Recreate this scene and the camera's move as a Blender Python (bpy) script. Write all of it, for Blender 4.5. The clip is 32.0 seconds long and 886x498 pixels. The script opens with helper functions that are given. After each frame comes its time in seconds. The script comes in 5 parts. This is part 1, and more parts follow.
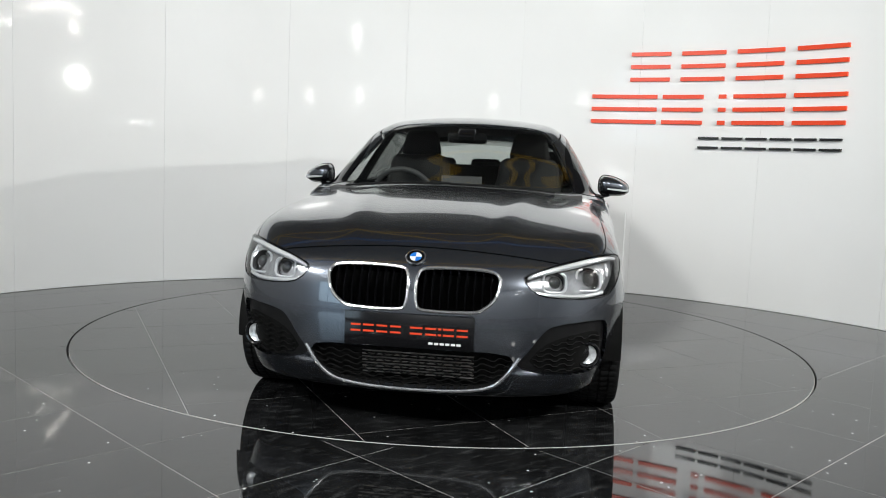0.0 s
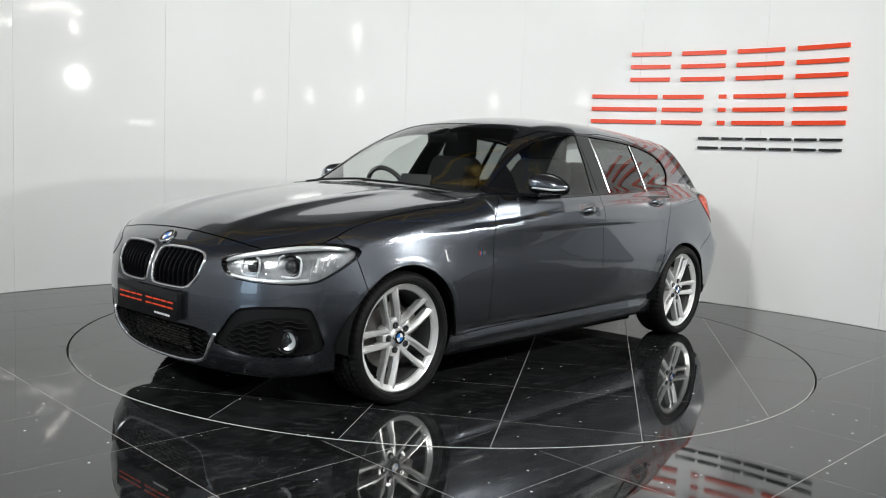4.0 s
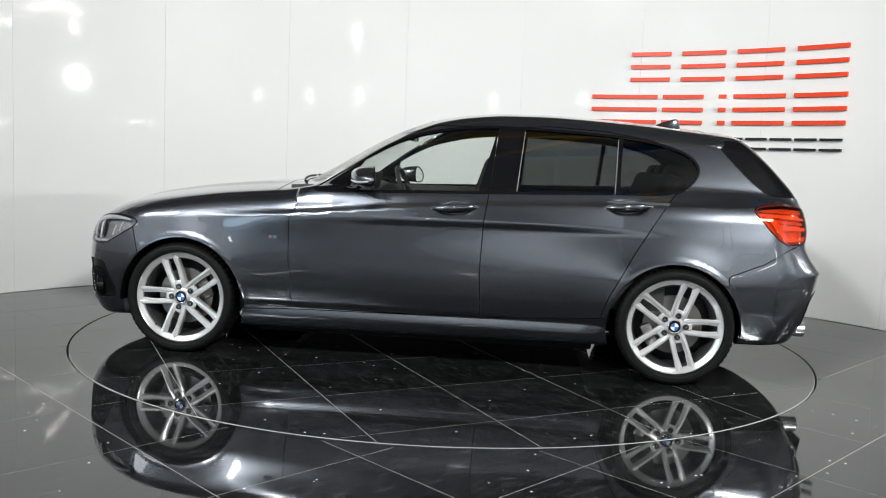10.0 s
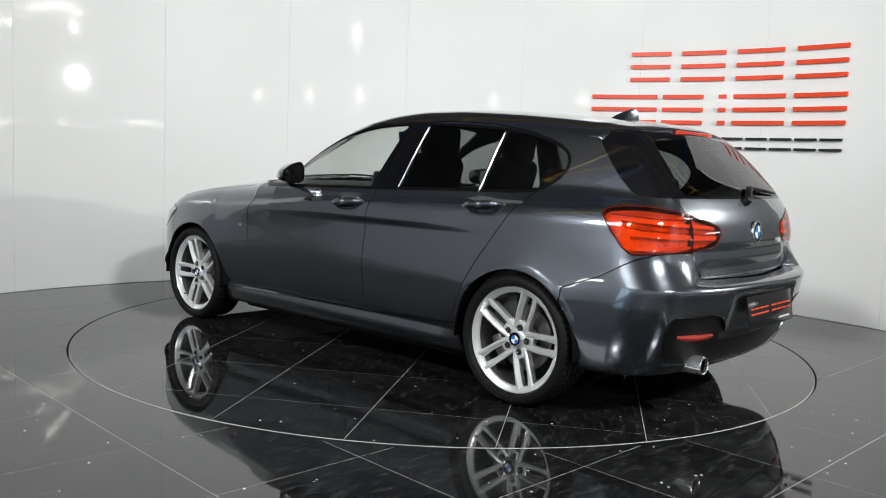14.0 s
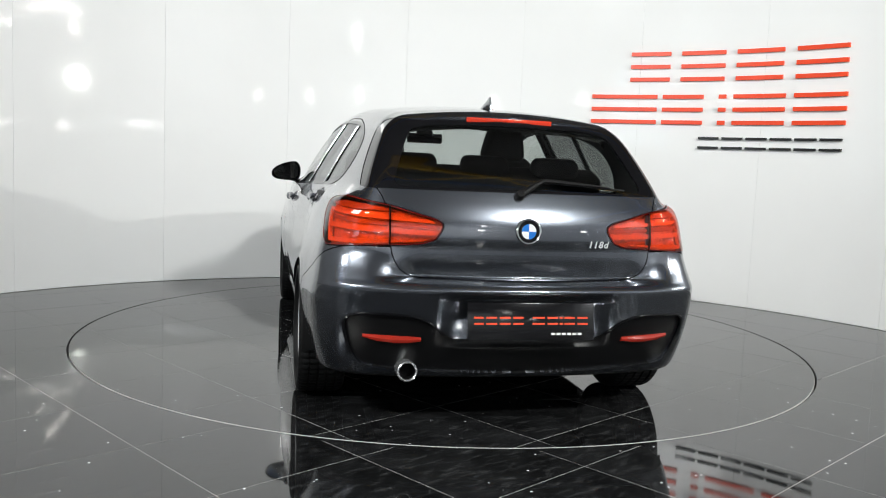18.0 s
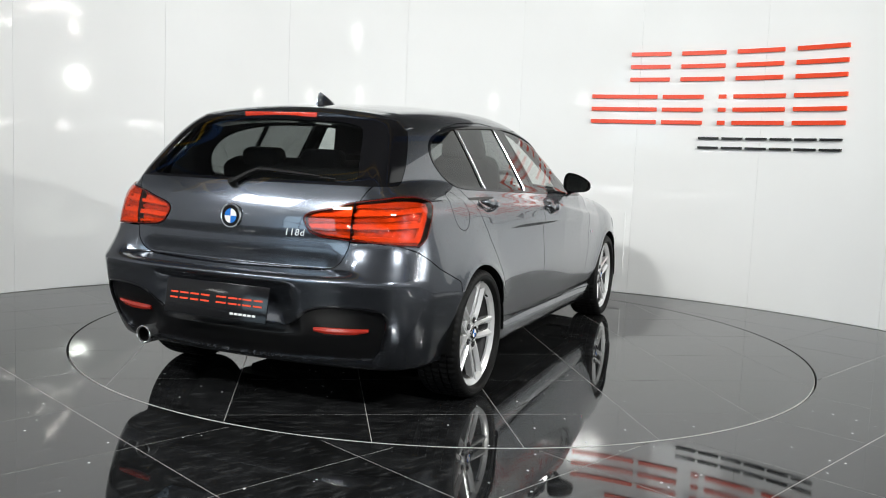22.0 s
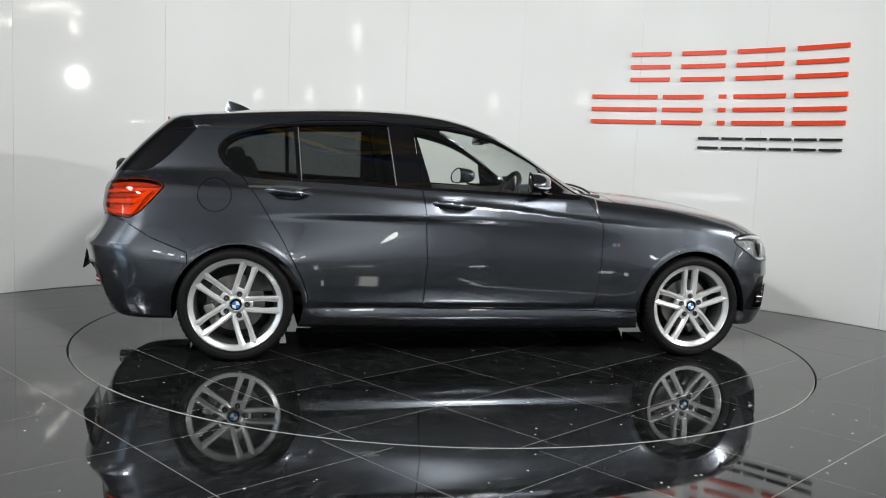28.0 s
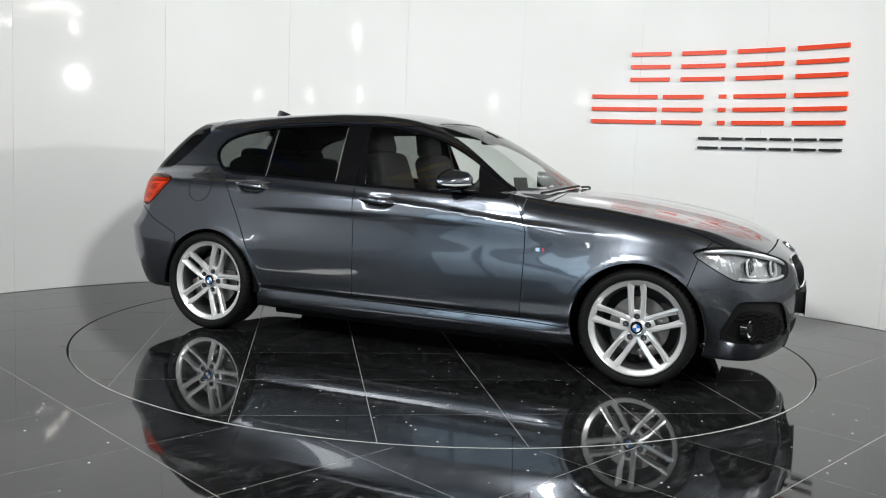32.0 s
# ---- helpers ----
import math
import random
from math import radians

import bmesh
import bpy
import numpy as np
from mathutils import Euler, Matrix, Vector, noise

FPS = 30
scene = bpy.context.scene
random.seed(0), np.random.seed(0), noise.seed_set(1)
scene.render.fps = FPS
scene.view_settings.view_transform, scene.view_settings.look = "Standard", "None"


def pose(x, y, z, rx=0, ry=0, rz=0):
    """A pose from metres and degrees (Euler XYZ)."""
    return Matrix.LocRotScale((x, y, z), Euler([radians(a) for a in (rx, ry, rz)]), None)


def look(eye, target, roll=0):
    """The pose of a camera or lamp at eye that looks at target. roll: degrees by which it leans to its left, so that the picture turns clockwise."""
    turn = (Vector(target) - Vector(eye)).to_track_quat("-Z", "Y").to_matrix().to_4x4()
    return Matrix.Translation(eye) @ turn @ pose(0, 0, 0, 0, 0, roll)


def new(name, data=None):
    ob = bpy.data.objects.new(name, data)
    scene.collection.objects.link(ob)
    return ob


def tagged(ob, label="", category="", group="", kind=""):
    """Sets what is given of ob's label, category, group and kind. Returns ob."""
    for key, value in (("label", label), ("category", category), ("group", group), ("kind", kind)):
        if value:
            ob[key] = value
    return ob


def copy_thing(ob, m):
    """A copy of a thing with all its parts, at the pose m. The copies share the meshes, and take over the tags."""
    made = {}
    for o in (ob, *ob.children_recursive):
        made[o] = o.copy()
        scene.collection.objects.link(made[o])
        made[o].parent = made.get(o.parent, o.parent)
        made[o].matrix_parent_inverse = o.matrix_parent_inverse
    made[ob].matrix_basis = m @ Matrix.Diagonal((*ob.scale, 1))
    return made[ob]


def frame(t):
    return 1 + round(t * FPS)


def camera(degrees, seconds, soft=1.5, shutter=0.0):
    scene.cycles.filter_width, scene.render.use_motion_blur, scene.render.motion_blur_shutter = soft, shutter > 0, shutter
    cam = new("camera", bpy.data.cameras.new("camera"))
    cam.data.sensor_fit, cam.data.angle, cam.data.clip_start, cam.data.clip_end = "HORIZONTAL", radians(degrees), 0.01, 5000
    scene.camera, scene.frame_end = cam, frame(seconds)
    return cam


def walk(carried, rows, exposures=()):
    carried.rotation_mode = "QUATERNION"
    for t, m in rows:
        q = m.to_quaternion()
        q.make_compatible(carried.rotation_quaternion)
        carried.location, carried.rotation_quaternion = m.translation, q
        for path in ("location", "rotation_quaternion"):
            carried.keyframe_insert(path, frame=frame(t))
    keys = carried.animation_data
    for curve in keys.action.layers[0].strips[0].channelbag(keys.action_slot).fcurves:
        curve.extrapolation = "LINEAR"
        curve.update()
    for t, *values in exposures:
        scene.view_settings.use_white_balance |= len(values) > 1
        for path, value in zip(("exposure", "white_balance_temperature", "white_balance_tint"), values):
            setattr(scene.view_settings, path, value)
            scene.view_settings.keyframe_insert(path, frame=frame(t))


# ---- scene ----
cam = camera(54.98, 32.0, soft=1.0)
CAM_EYE = Vector((0.0, -5.511, 1.1135))
CAM_ROT = Matrix(((0.99909, -0.04239, 0.00358), (0.00784, 0.10075, -0.99488), (0.04181, 0.99401, 0.10099)))
CAM_POSE = Matrix.Translation(CAM_EYE) @ CAM_ROT.to_4x4()
# the clip's camera darkens its picture as the car's broad side comes round
walk(cam, [(0.0, CAM_POSE), (32.0, CAM_POSE)], exposures=[(t, -0.02 - s, 6500, 6) for t, s in ((0, 0.02), (2, 0.04), (3, 0.04), (4.5, 0.15), (6, 0.30), (7, 0.35), (8, 0.22), (9, 0.08), (10, -0.02), (11, -0.01), (12, 0.08), (13, 0.18), (14, 0.08), (15.5, 0.0), (17, -0.07), (19, -0.06), (20, -0.03), (24, -0.02), (25, 0.02), (26.5, 0.16), (28, 0.24), (29, 0.06), (30, 0.04), (32, 0.04))])

# turntable: heading of the car at the start and its clockwise speed, degrees
START_ANGLE, SPEED, TABLE_R = -96.203, 8.9455, 2.249
REST = 0.084  # seconds before the table begins to turn
CAR_X, CAR_Y = 0.0287, 0.1288


def turn_pose(t, dx=0.0, dy=0.0, z=0.0):
    a = radians(START_ANGLE - SPEED * max(t, REST))
    return pose(dx * math.cos(a) - dy * math.sin(a), dx * math.sin(a) + dy * math.cos(a), z, 0, 0, math.degrees(a))


# ---- world and light ----
world = bpy.data.worlds.new("world")
scene.world = world
world.use_nodes = True
world.node_tree.nodes["Background"].inputs[0].default_value = (0.6, 0.65, 0.7, 1)
world.node_tree.nodes["Background"].inputs[1].default_value = 0.05


def area_lamp(name, eye, target, sx, sy, watts, color=(1, 1, 1)):
    data = bpy.data.lights.new(name, "AREA")
    data.shape, data.size, data.size_y, data.energy, data.color = "RECTANGLE", sx, sy, watts, color
    ob = new(name, data)
    ob.matrix_world = look(eye, target)
    return ob


# two lamps high in front of the turntable, a spot on a stand beside the wall's end
area_lamp("front_light", (-4.3, -7.3, 5.25), (-0.5, 0.0, 0.9), 1.0, 0.5, 405, (1.0, 0.99, 0.98))
area_lamp("front_light", (4.1, -7.3, 5.25), (0.5, 0.0, 0.9), 1.0, 0.5, 425, (1.0, 0.99, 0.98))
spot = area_lamp("stand_light", (4.26, -1.11, 2.22), (-2.9, 1.2, 1.4), 0.095, 0.095, 80, (1.0, 0.98, 0.95))
spot.data.shape = "DISK"
# wide fill lamp further off, unseen, added to brighten the right wall
area_lamp("far_fill", (-6.6, -5.2, 5.5), (1.8, 0.6, 0.6), 2.2, 1.2, 150, (0.97, 0.98, 1.0))
# unseen strips, added to wash the hall's pale side and back walls for reflections
area_lamp("hall_fill", (0.0, -13.4, 4.2), (0.0, -15.5, 1.7), 12.0, 0.3, 400, (0.97, 0.985, 1.0))
area_lamp("hall_fill", (7.3, -7.0, 4.6), (9.0, -7.0, 1.9), 0.3, 9.0, 400, (0.97, 0.985, 1.0))
area_lamp("hall_fill", (-7.3, -8.5, 4.6), (-9.0, -8.5, 1.9), 0.3, 9.0, 170, (0.93, 0.97, 1.0))
# daylight through an unseen window, assumed in the hall's west wall for bluish reflections
area_lamp("daylight_fill", (-9.0, -11.2, 2.3), (0.0, -3.0, 1.6), 3.4, 3.4, 110, (0.66, 0.84, 1.0))


# ---- materials ----
def mat(name, color, rough=0.5, metal=0.0, var=0.0, scale=30.0, bump=0.0, bump_scale=200.0, rvar=0.0, coat=0.0, emit=None, strength=0.0, ior=1.5, piece=0.0):
    m = bpy.data.materials.new(name)
    m.use_nodes = True
    nt = m.node_tree
    b = nt.nodes["Principled BSDF"]
    b.inputs["Base Color"].default_value = (*color, 1)
    b.inputs["Roughness"].default_value, b.inputs["Metallic"].default_value, b.inputs["IOR"].default_value = rough, metal, ior
    b.inputs["Coat Weight"].default_value, b.inputs["Coat Roughness"].default_value = coat, 0.03
    if emit:
        b.inputs["Emission Color"].default_value, b.inputs["Emission Strength"].default_value = (*emit, 1), strength
    co = nt.nodes.new("ShaderNodeTexCoord")
    if var or rvar:
        n1, n2 = nt.nodes.new("ShaderNodeTexNoise"), nt.nodes.new("ShaderNodeTexNoise")
        n1.inputs["Scale"].default_value, n2.inputs["Scale"].default_value = scale, scale * 0.13
        n1.inputs["Detail"].default_value = n2.inputs["Detail"].default_value = 5
        mx = nt.nodes.new("ShaderNodeMath")
        mx.operation = "ADD"
        for n in (n1, n2):
            nt.links.new(co.outputs["Object"], n.inputs["Vector"])
        nt.links.new(n1.outputs["Fac"], mx.inputs[0])
        nt.links.new(n2.outputs["Fac"], mx.inputs[1])
        if var:
            mr = nt.nodes.new("ShaderNodeMapRange")
            mr.inputs[1].default_value, mr.inputs[2].default_value = 0.6, 1.4
            mr.inputs[3].default_value, mr.inputs[4].default_value = 1 - var, 1 + var
            nt.links.new(mx.outputs[0], mr.inputs[0])
            mul = nt.nodes.new("ShaderNodeVectorMath")
            mul.operation = "SCALE"
            mul.inputs[0].default_value = color
            nt.links.new(mr.outputs[0], mul.inputs["Scale"])
            out = mul.outputs[0]
            if piece:
                oi, pr = nt.nodes.new("ShaderNodeObjectInfo"), nt.nodes.new("ShaderNodeMapRange")
                pr.inputs[3].default_value, pr.inputs[4].default_value = 1 - piece, 1 + piece
                nt.links.new(oi.outputs["Random"], pr.inputs[0])
                m2 = nt.nodes.new("ShaderNodeVectorMath")
                m2.operation = "SCALE"
                nt.links.new(out, m2.inputs[0])
                nt.links.new(pr.outputs[0], m2.inputs["Scale"])
                out = m2.outputs[0]
            nt.links.new(out, b.inputs["Base Color"])
        if rvar:
            rr = nt.nodes.new("ShaderNodeMapRange")
            rr.inputs[1].default_value, rr.inputs[2].default_value = 0.6, 1.4
            rr.inputs[3].default_value, rr.inputs[4].default_value = max(0.0, rough - rvar), rough + rvar
            nt.links.new(mx.outputs[0], rr.inputs[0])
            nt.links.new(rr.outputs[0], b.inputs["Roughness"])
    if bump:
        n3, bp = nt.nodes.new("ShaderNodeTexNoise"), nt.nodes.new("ShaderNodeBump")
        n3.inputs["Scale"].default_value, n3.inputs["Detail"].default_value = bump_scale, 3
        bp.inputs["Strength"].default_value, bp.inputs["Distance"].default_value = bump, 0.002
        nt.links.new(co.outputs["Object"], n3.inputs["Vector"])
        nt.links.new(n3.outputs["Fac"], bp.inputs["Height"])
        nt.links.new(bp.outputs[0], b.inputs["Normal"])
    return m


def glass_mat(name, tint):
    """Tinted clear glass with a gloss that grows towards grazing angles."""
    m = bpy.data.materials.new(name)
    m.use_nodes = True
    nt = m.node_tree
    nt.nodes.remove(nt.nodes["Principled BSDF"])
    tr, gl, mx, lw, pw, ad = (nt.nodes.new(k) for k in ("ShaderNodeBsdfTransparent", "ShaderNodeBsdfGlossy", "ShaderNodeMixShader", "ShaderNodeLayerWeight", "ShaderNodeMath", "ShaderNodeMath"))
    tr.inputs[0].default_value, gl.inputs["Roughness"].default_value, lw.inputs[0].default_value = (*tint, 1), 0.01, 0.5
    pw.operation, pw.inputs[1].default_value = "POWER", 4.6
    ad.operation, ad.inputs[1].default_value, ad.inputs[2].default_value = "MULTIPLY_ADD", 0.88, 0.07
    nt.links.new(lw.outputs["Facing"], pw.inputs[0])
    nt.links.new(pw.outputs[0], ad.inputs[0])
    nt.links.new(ad.outputs[0], mx.inputs[0])
    nt.links.new(tr.outputs[0], mx.inputs[1])
    nt.links.new(gl.outputs[0], mx.inputs[2])
    nt.links.new(mx.outputs[0], nt.nodes["Material Output"].inputs[0])
    return m


def granite_mat():
    """Polished black granite with pale flecks."""
    m = mat("black_granite", (0.0100, 0.0104, 0.0110), 0.035, 0.0, 0.85, 7.0, rvar=0.03, ior=1.56, piece=0.25)
    nt = m.node_tree
    b = nt.nodes["Principled BSDF"]
    old = b.inputs["Base Color"].links[0].from_socket
    co = nt.nodes.new("ShaderNodeTexCoord")
    vo, mr, mx = nt.nodes.new("ShaderNodeTexVoronoi"), nt.nodes.new("ShaderNodeMapRange"), nt.nodes.new("ShaderNodeMix")
    mx.data_type = "RGBA"
    vo.inputs["Scale"].default_value = 12
    vo.inputs["Randomness"].default_value = 1.0
    sep, gt, rad = nt.nodes.new("ShaderNodeSeparateColor"), nt.nodes.new("ShaderNodeMath"), nt.nodes.new("ShaderNodeMath")
    gt.operation, gt.inputs[1].default_value = "GREATER_THAN", 0.30
    rad.operation = "MULTIPLY"
    mr.inputs[1].default_value, mr.inputs[2].default_value = 0.05, 0.07
    mr.inputs[3].default_value, mr.inputs[4].default_value = 1.0, 0.0
    info, shift = nt.nodes.new("ShaderNodeObjectInfo"), nt.nodes.new("ShaderNodeVectorMath")
    shift.operation, shift.inputs[1].default_value = "MULTIPLY_ADD", (41.0, 67.0, 0.0)
    nt.links.new(info.outputs["Random"], shift.inputs[0])
    nt.links.new(co.outputs["Object"], shift.inputs[2])
    nt.links.new(shift.outputs[0], vo.inputs["Vector"])
    nt.links.new(vo.outputs["Distance"], mr.inputs[0])
    nt.links.new(vo.outputs["Color"], sep.inputs[0])
    nt.links.new(sep.outputs[0], gt.inputs[0])
    nt.links.new(mr.outputs[0], rad.inputs[0])
    nt.links.new(gt.outputs[0], rad.inputs[1])
    nt.links.new(rad.outputs[0], mx.inputs[0])
    nt.links.new(old, mx.inputs[6])
    mx.inputs[7].default_value = (0.85, 0.86, 0.88, 1)
    # fine scuffs along the polish and a grain of small specks
    sc, sn, sr, sx = nt.nodes.new("ShaderNodeMapping"), nt.nodes.new("ShaderNodeTexNoise"), nt.nodes.new("ShaderNodeMapRange"), nt.nodes.new("ShaderNodeMix")
    sc.inputs["Rotation"].default_value, sc.inputs["Scale"].default_value = (0, 0, 0.5), (34.0, 9.0, 9.0)
    sn.inputs["Scale"].default_value, sn.inputs["Detail"].default_value, sn.inputs["Roughness"].default_value = 1.0, 9, 0.72
    sr.inputs[1].default_value, sr.inputs[2].default_value, sr.inputs[3].default_value, sr.inputs[4].default_value = 0.52, 0.72, 0.0, 0.10
    sx.data_type = "RGBA"
    nt.links.new(shift.outputs[0], sc.inputs["Vector"])
    nt.links.new(sc.outputs[0], sn.inputs["Vector"])
    nt.links.new(sn.outputs["Fac"], sr.inputs[0])
    nt.links.new(sr.outputs[0], sx.inputs[0])
    nt.links.new(mx.outputs[2], sx.inputs[6])
    sx.inputs[7].default_value = (0.55, 0.56, 0.57, 1)
    nt.links.new(sx.outputs[2], b.inputs["Base Color"])
    return m


M_TILE = granite_mat()
M_GROUT = mat("pale_grout", (0.45, 0.45, 0.44), 0.7, var=0.15, scale=9)
M_RING = mat("pale_edge_band", (0.62, 0.62, 0.60), 0.55, 0.0, var=0.12, scale=20)
M_EDGE = mat("black_rim", (0.01, 0.01, 0.01), 0.9, var=0.1)
M_WALL = mat("gloss_white_panel", (0.84, 0.845, 0.845), 0.06, var=0.012, scale=2.5, rvar=0.02, ior=1.4)
M_SEAM = mat("panel_joint", (0.8, 0.8, 0.79), 0.5, var=0.05)
M_HALL = mat("grey_hall_wall", (0.50, 0.505, 0.52), 0.8, var=0.1, scale=2)
M_ROOF = mat("grey_hall_roof", (0.15, 0.15, 0.155), 0.8, var=0.15, scale=2)
M_SIGN_RED = mat("orange_red_acrylic", (0.80, 0.06, 0.012), 0.3, var=0.03, scale=12)
M_SIGN_BLACK = mat("black_acrylic", (0.012, 0.012, 0.013), 0.3, var=0.1, scale=12)


# ---- mesh helpers ----
def mesh_from(name, verts, faces, material, smooth=False, normals=None):
    me = bpy.data.meshes.new(name)
    me.from_pydata([tuple(v) for v in verts], [], [tuple(f) for f in faces])
    me.update()
    if smooth:
        me.polygons.foreach_set("use_smooth", [True] * len(me.polygons))
    if normals is not None:
        me.normals_split_custom_set_from_vertices([tuple(n) for n in normals])
    me.materials.append(material)
    return me


def part_mesh(name, me, parent, label=""):
    ob = new(name, me)
    ob.parent = parent
    return tagged(ob, label)


def part(name, bm, material, parent, label="", smooth=True, angle=35):
    """Links a bmesh as one mesh object under a thing or a part."""
    bmesh.ops.recalc_face_normals(bm, faces=bm.faces)
    for e in bm.edges:
        if len(e.link_faces) == 2 and e.calc_face_angle(0) > radians(angle):
            e.smooth = False
    for f in bm.faces:
        f.smooth = smooth
    me = bpy.data.meshes.new(name)
    bm.to_mesh(me)
    bm.free()
    me.materials.append(material)
    ob = new(name, me)
    ob.parent = parent
    return tagged(ob, label)


def bm_box(sx, sy, sz, m=None, bevel=0.0, segs=2):
    bm = bmesh.new()
    bmesh.ops.create_cube(bm, size=1)
    bmesh.ops.scale(bm, vec=(sx, sy, sz), verts=bm.verts)
    if bevel:
        bmesh.ops.bevel(bm, geom=bm.edges[:], offset=bevel, segments=segs, profile=0.5, affect="EDGES")
    if m is not None:
        bmesh.ops.transform(bm, matrix=m, verts=bm.verts)
    return bm


def bm_add(bm, other):
    """Joins another bmesh into bm."""
    me = bpy.data.meshes.new("tmp")
    other.to_mesh(me)
    other.free()
    bm.from_mesh(me)
    bpy.data.meshes.remove(me)
    return bm


def bm_lathe(profile, n=48, m=None, closed=False):
    """Turns a profile of (radius, height) round the z axis."""
    bm = bmesh.new()
    rings = [[bm.verts.new((r * math.cos(2 * math.pi * i / n), r * math.sin(2 * math.pi * i / n), h)) for i in range(n)] for r, h in profile]
    pairs = list(zip(rings, rings[1:])) + ([(rings[-1], rings[0])] if closed else [])
    for a, b in pairs:
        for i in range(n):
            j = (i + 1) % n
            bm.faces.new((a[i], a[j], b[j], b[i]))
    bmesh.ops.remove_doubles(bm, verts=bm.verts, dist=1e-5)
    if m is not None:
        bmesh.ops.transform(bm, matrix=m, verts=bm.verts)
    return bm


def bm_tube(points, radius, n=10, closed=False, flat=1.0):
    """A round bar along points; flat squeezes it along its local height."""
    bm = bmesh.new()
    pts = [Vector(p) for p in points]
    rings = []
    count = len(pts)
    for i, p in enumerate(pts):
        a = pts[(i - 1) % count] if closed or i else pts[i]
        b = pts[(i + 1) % count] if closed or i < count - 1 else pts[i]
        d = (b - a).normalized()
        up = Vector((0, 0, 1)) if abs(d.z) < 0.9 else Vector((1, 0, 0))
        s = d.cross(up).normalized()
        u = s.cross(d)
        r = radius[i] if isinstance(radius, (list, tuple)) else radius
        rings.append([bm.verts.new(p + s * r * math.cos(2 * math.pi * k / n) + u * r * flat * math.sin(2 * math.pi * k / n)) for k in range(n)])
    for i in range(count if closed else count - 1):
        a, b = rings[i], rings[(i + 1) % count]
        for k in range(n):
            bm.faces.new((a[k], a[(k + 1) % n], b[(k + 1) % n], b[k]))
    if not closed:
        bm.faces.new(rings[0][::-1])
        bm.faces.new(rings[-1])
    return bm


def smooth_loop(points, rounds=2, closed=True, fine=0.0):
    """Chaikin's corner cutting; fine: first divides long edges, so that corners stay tight."""
    p = np.array(points, float)
    if fine:
        q = []
        for a, b in zip(p, np.roll(p, -1, 0)):
            n = max(1, int(math.ceil(np.linalg.norm(b - a) / fine)))
            q += [a + (b - a) * k / n for k in range(n)]
        p = np.array(q)
    for _ in range(rounds):
        q = np.roll(p, -1, 0) if closed else p[1:]
        base = p if closed else p[:-1]
        out = np.stack([base * 0.75 + q * 0.25, base * 0.25 + q * 0.75], 1).reshape(-1, p.shape[1])
        p = out if closed else np.vstack([p[:1], out, p[-1:]])
    return p


def curve(xs, zs, x):
    """A smooth monotone-limited curve through the knots (xs rising)."""
    xs, zs, x = np.asarray(xs, float), np.asarray(zs, float), np.asarray(x, float)
    h, dz = np.diff(xs), np.diff(zs) / np.diff(xs)
    m = np.zeros(len(xs))
    w1, w2 = 2 * h[1:] + h[:-1], h[1:] + 2 * h[:-1]
    same = dz[1:] * dz[:-1] > 0
    m[1:-1][same] = ((w1 + w2)[same]) / (w1[same] / dz[:-1][same] + w2[same] / dz[1:][same])
    m[0], m[-1] = dz[0], dz[-1]
    i = np.clip(np.searchsorted(xs, x) - 1, 0, len(xs) - 2)
    t = (x - xs[i]) / h[i]
    tc = np.clip(t, 0, 1)
    v = (1 + 2 * tc) * (1 - tc) ** 2 * zs[i] + tc * (1 - tc) ** 2 * h[i] * m[i] + tc**2 * (3 - 2 * tc) * zs[i + 1] + tc**2 * (tc - 1) * h[i] * m[i + 1]
    return v + np.where(t < 0, m[0] * t * h[0], 0) + np.where(t > 1, m[-1] * (t - 1) * h[-1], 0)


def poly_dist(points, u, v):
    """Signed distance (inside negative) of (u, v) to a closed outline."""
    p = np.asarray(points, float)
    q = np.roll(p, -1, 0)
    best, inside = np.full(u.shape, 1e9), np.zeros(u.shape, bool)
    for (ax, ay), (bx, by) in zip(p, q):
        ex, ey = bx - ax, by - ay
        t = np.clip(((u - ax) * ex + (v - ay) * ey) / (ex * ex + ey * ey + 1e-12), 0, 1)
        best = np.minimum(best, (u - ax - t * ex) ** 2 + (v - ay - t * ey) ** 2)
        inside ^= ((ay > v) != (by > v)) & (u < ex * (v - ay) / (ey + (1e-12 if ey == 0 else 0)) + ax)
    return np.where(inside, -1, 1) * np.sqrt(best)


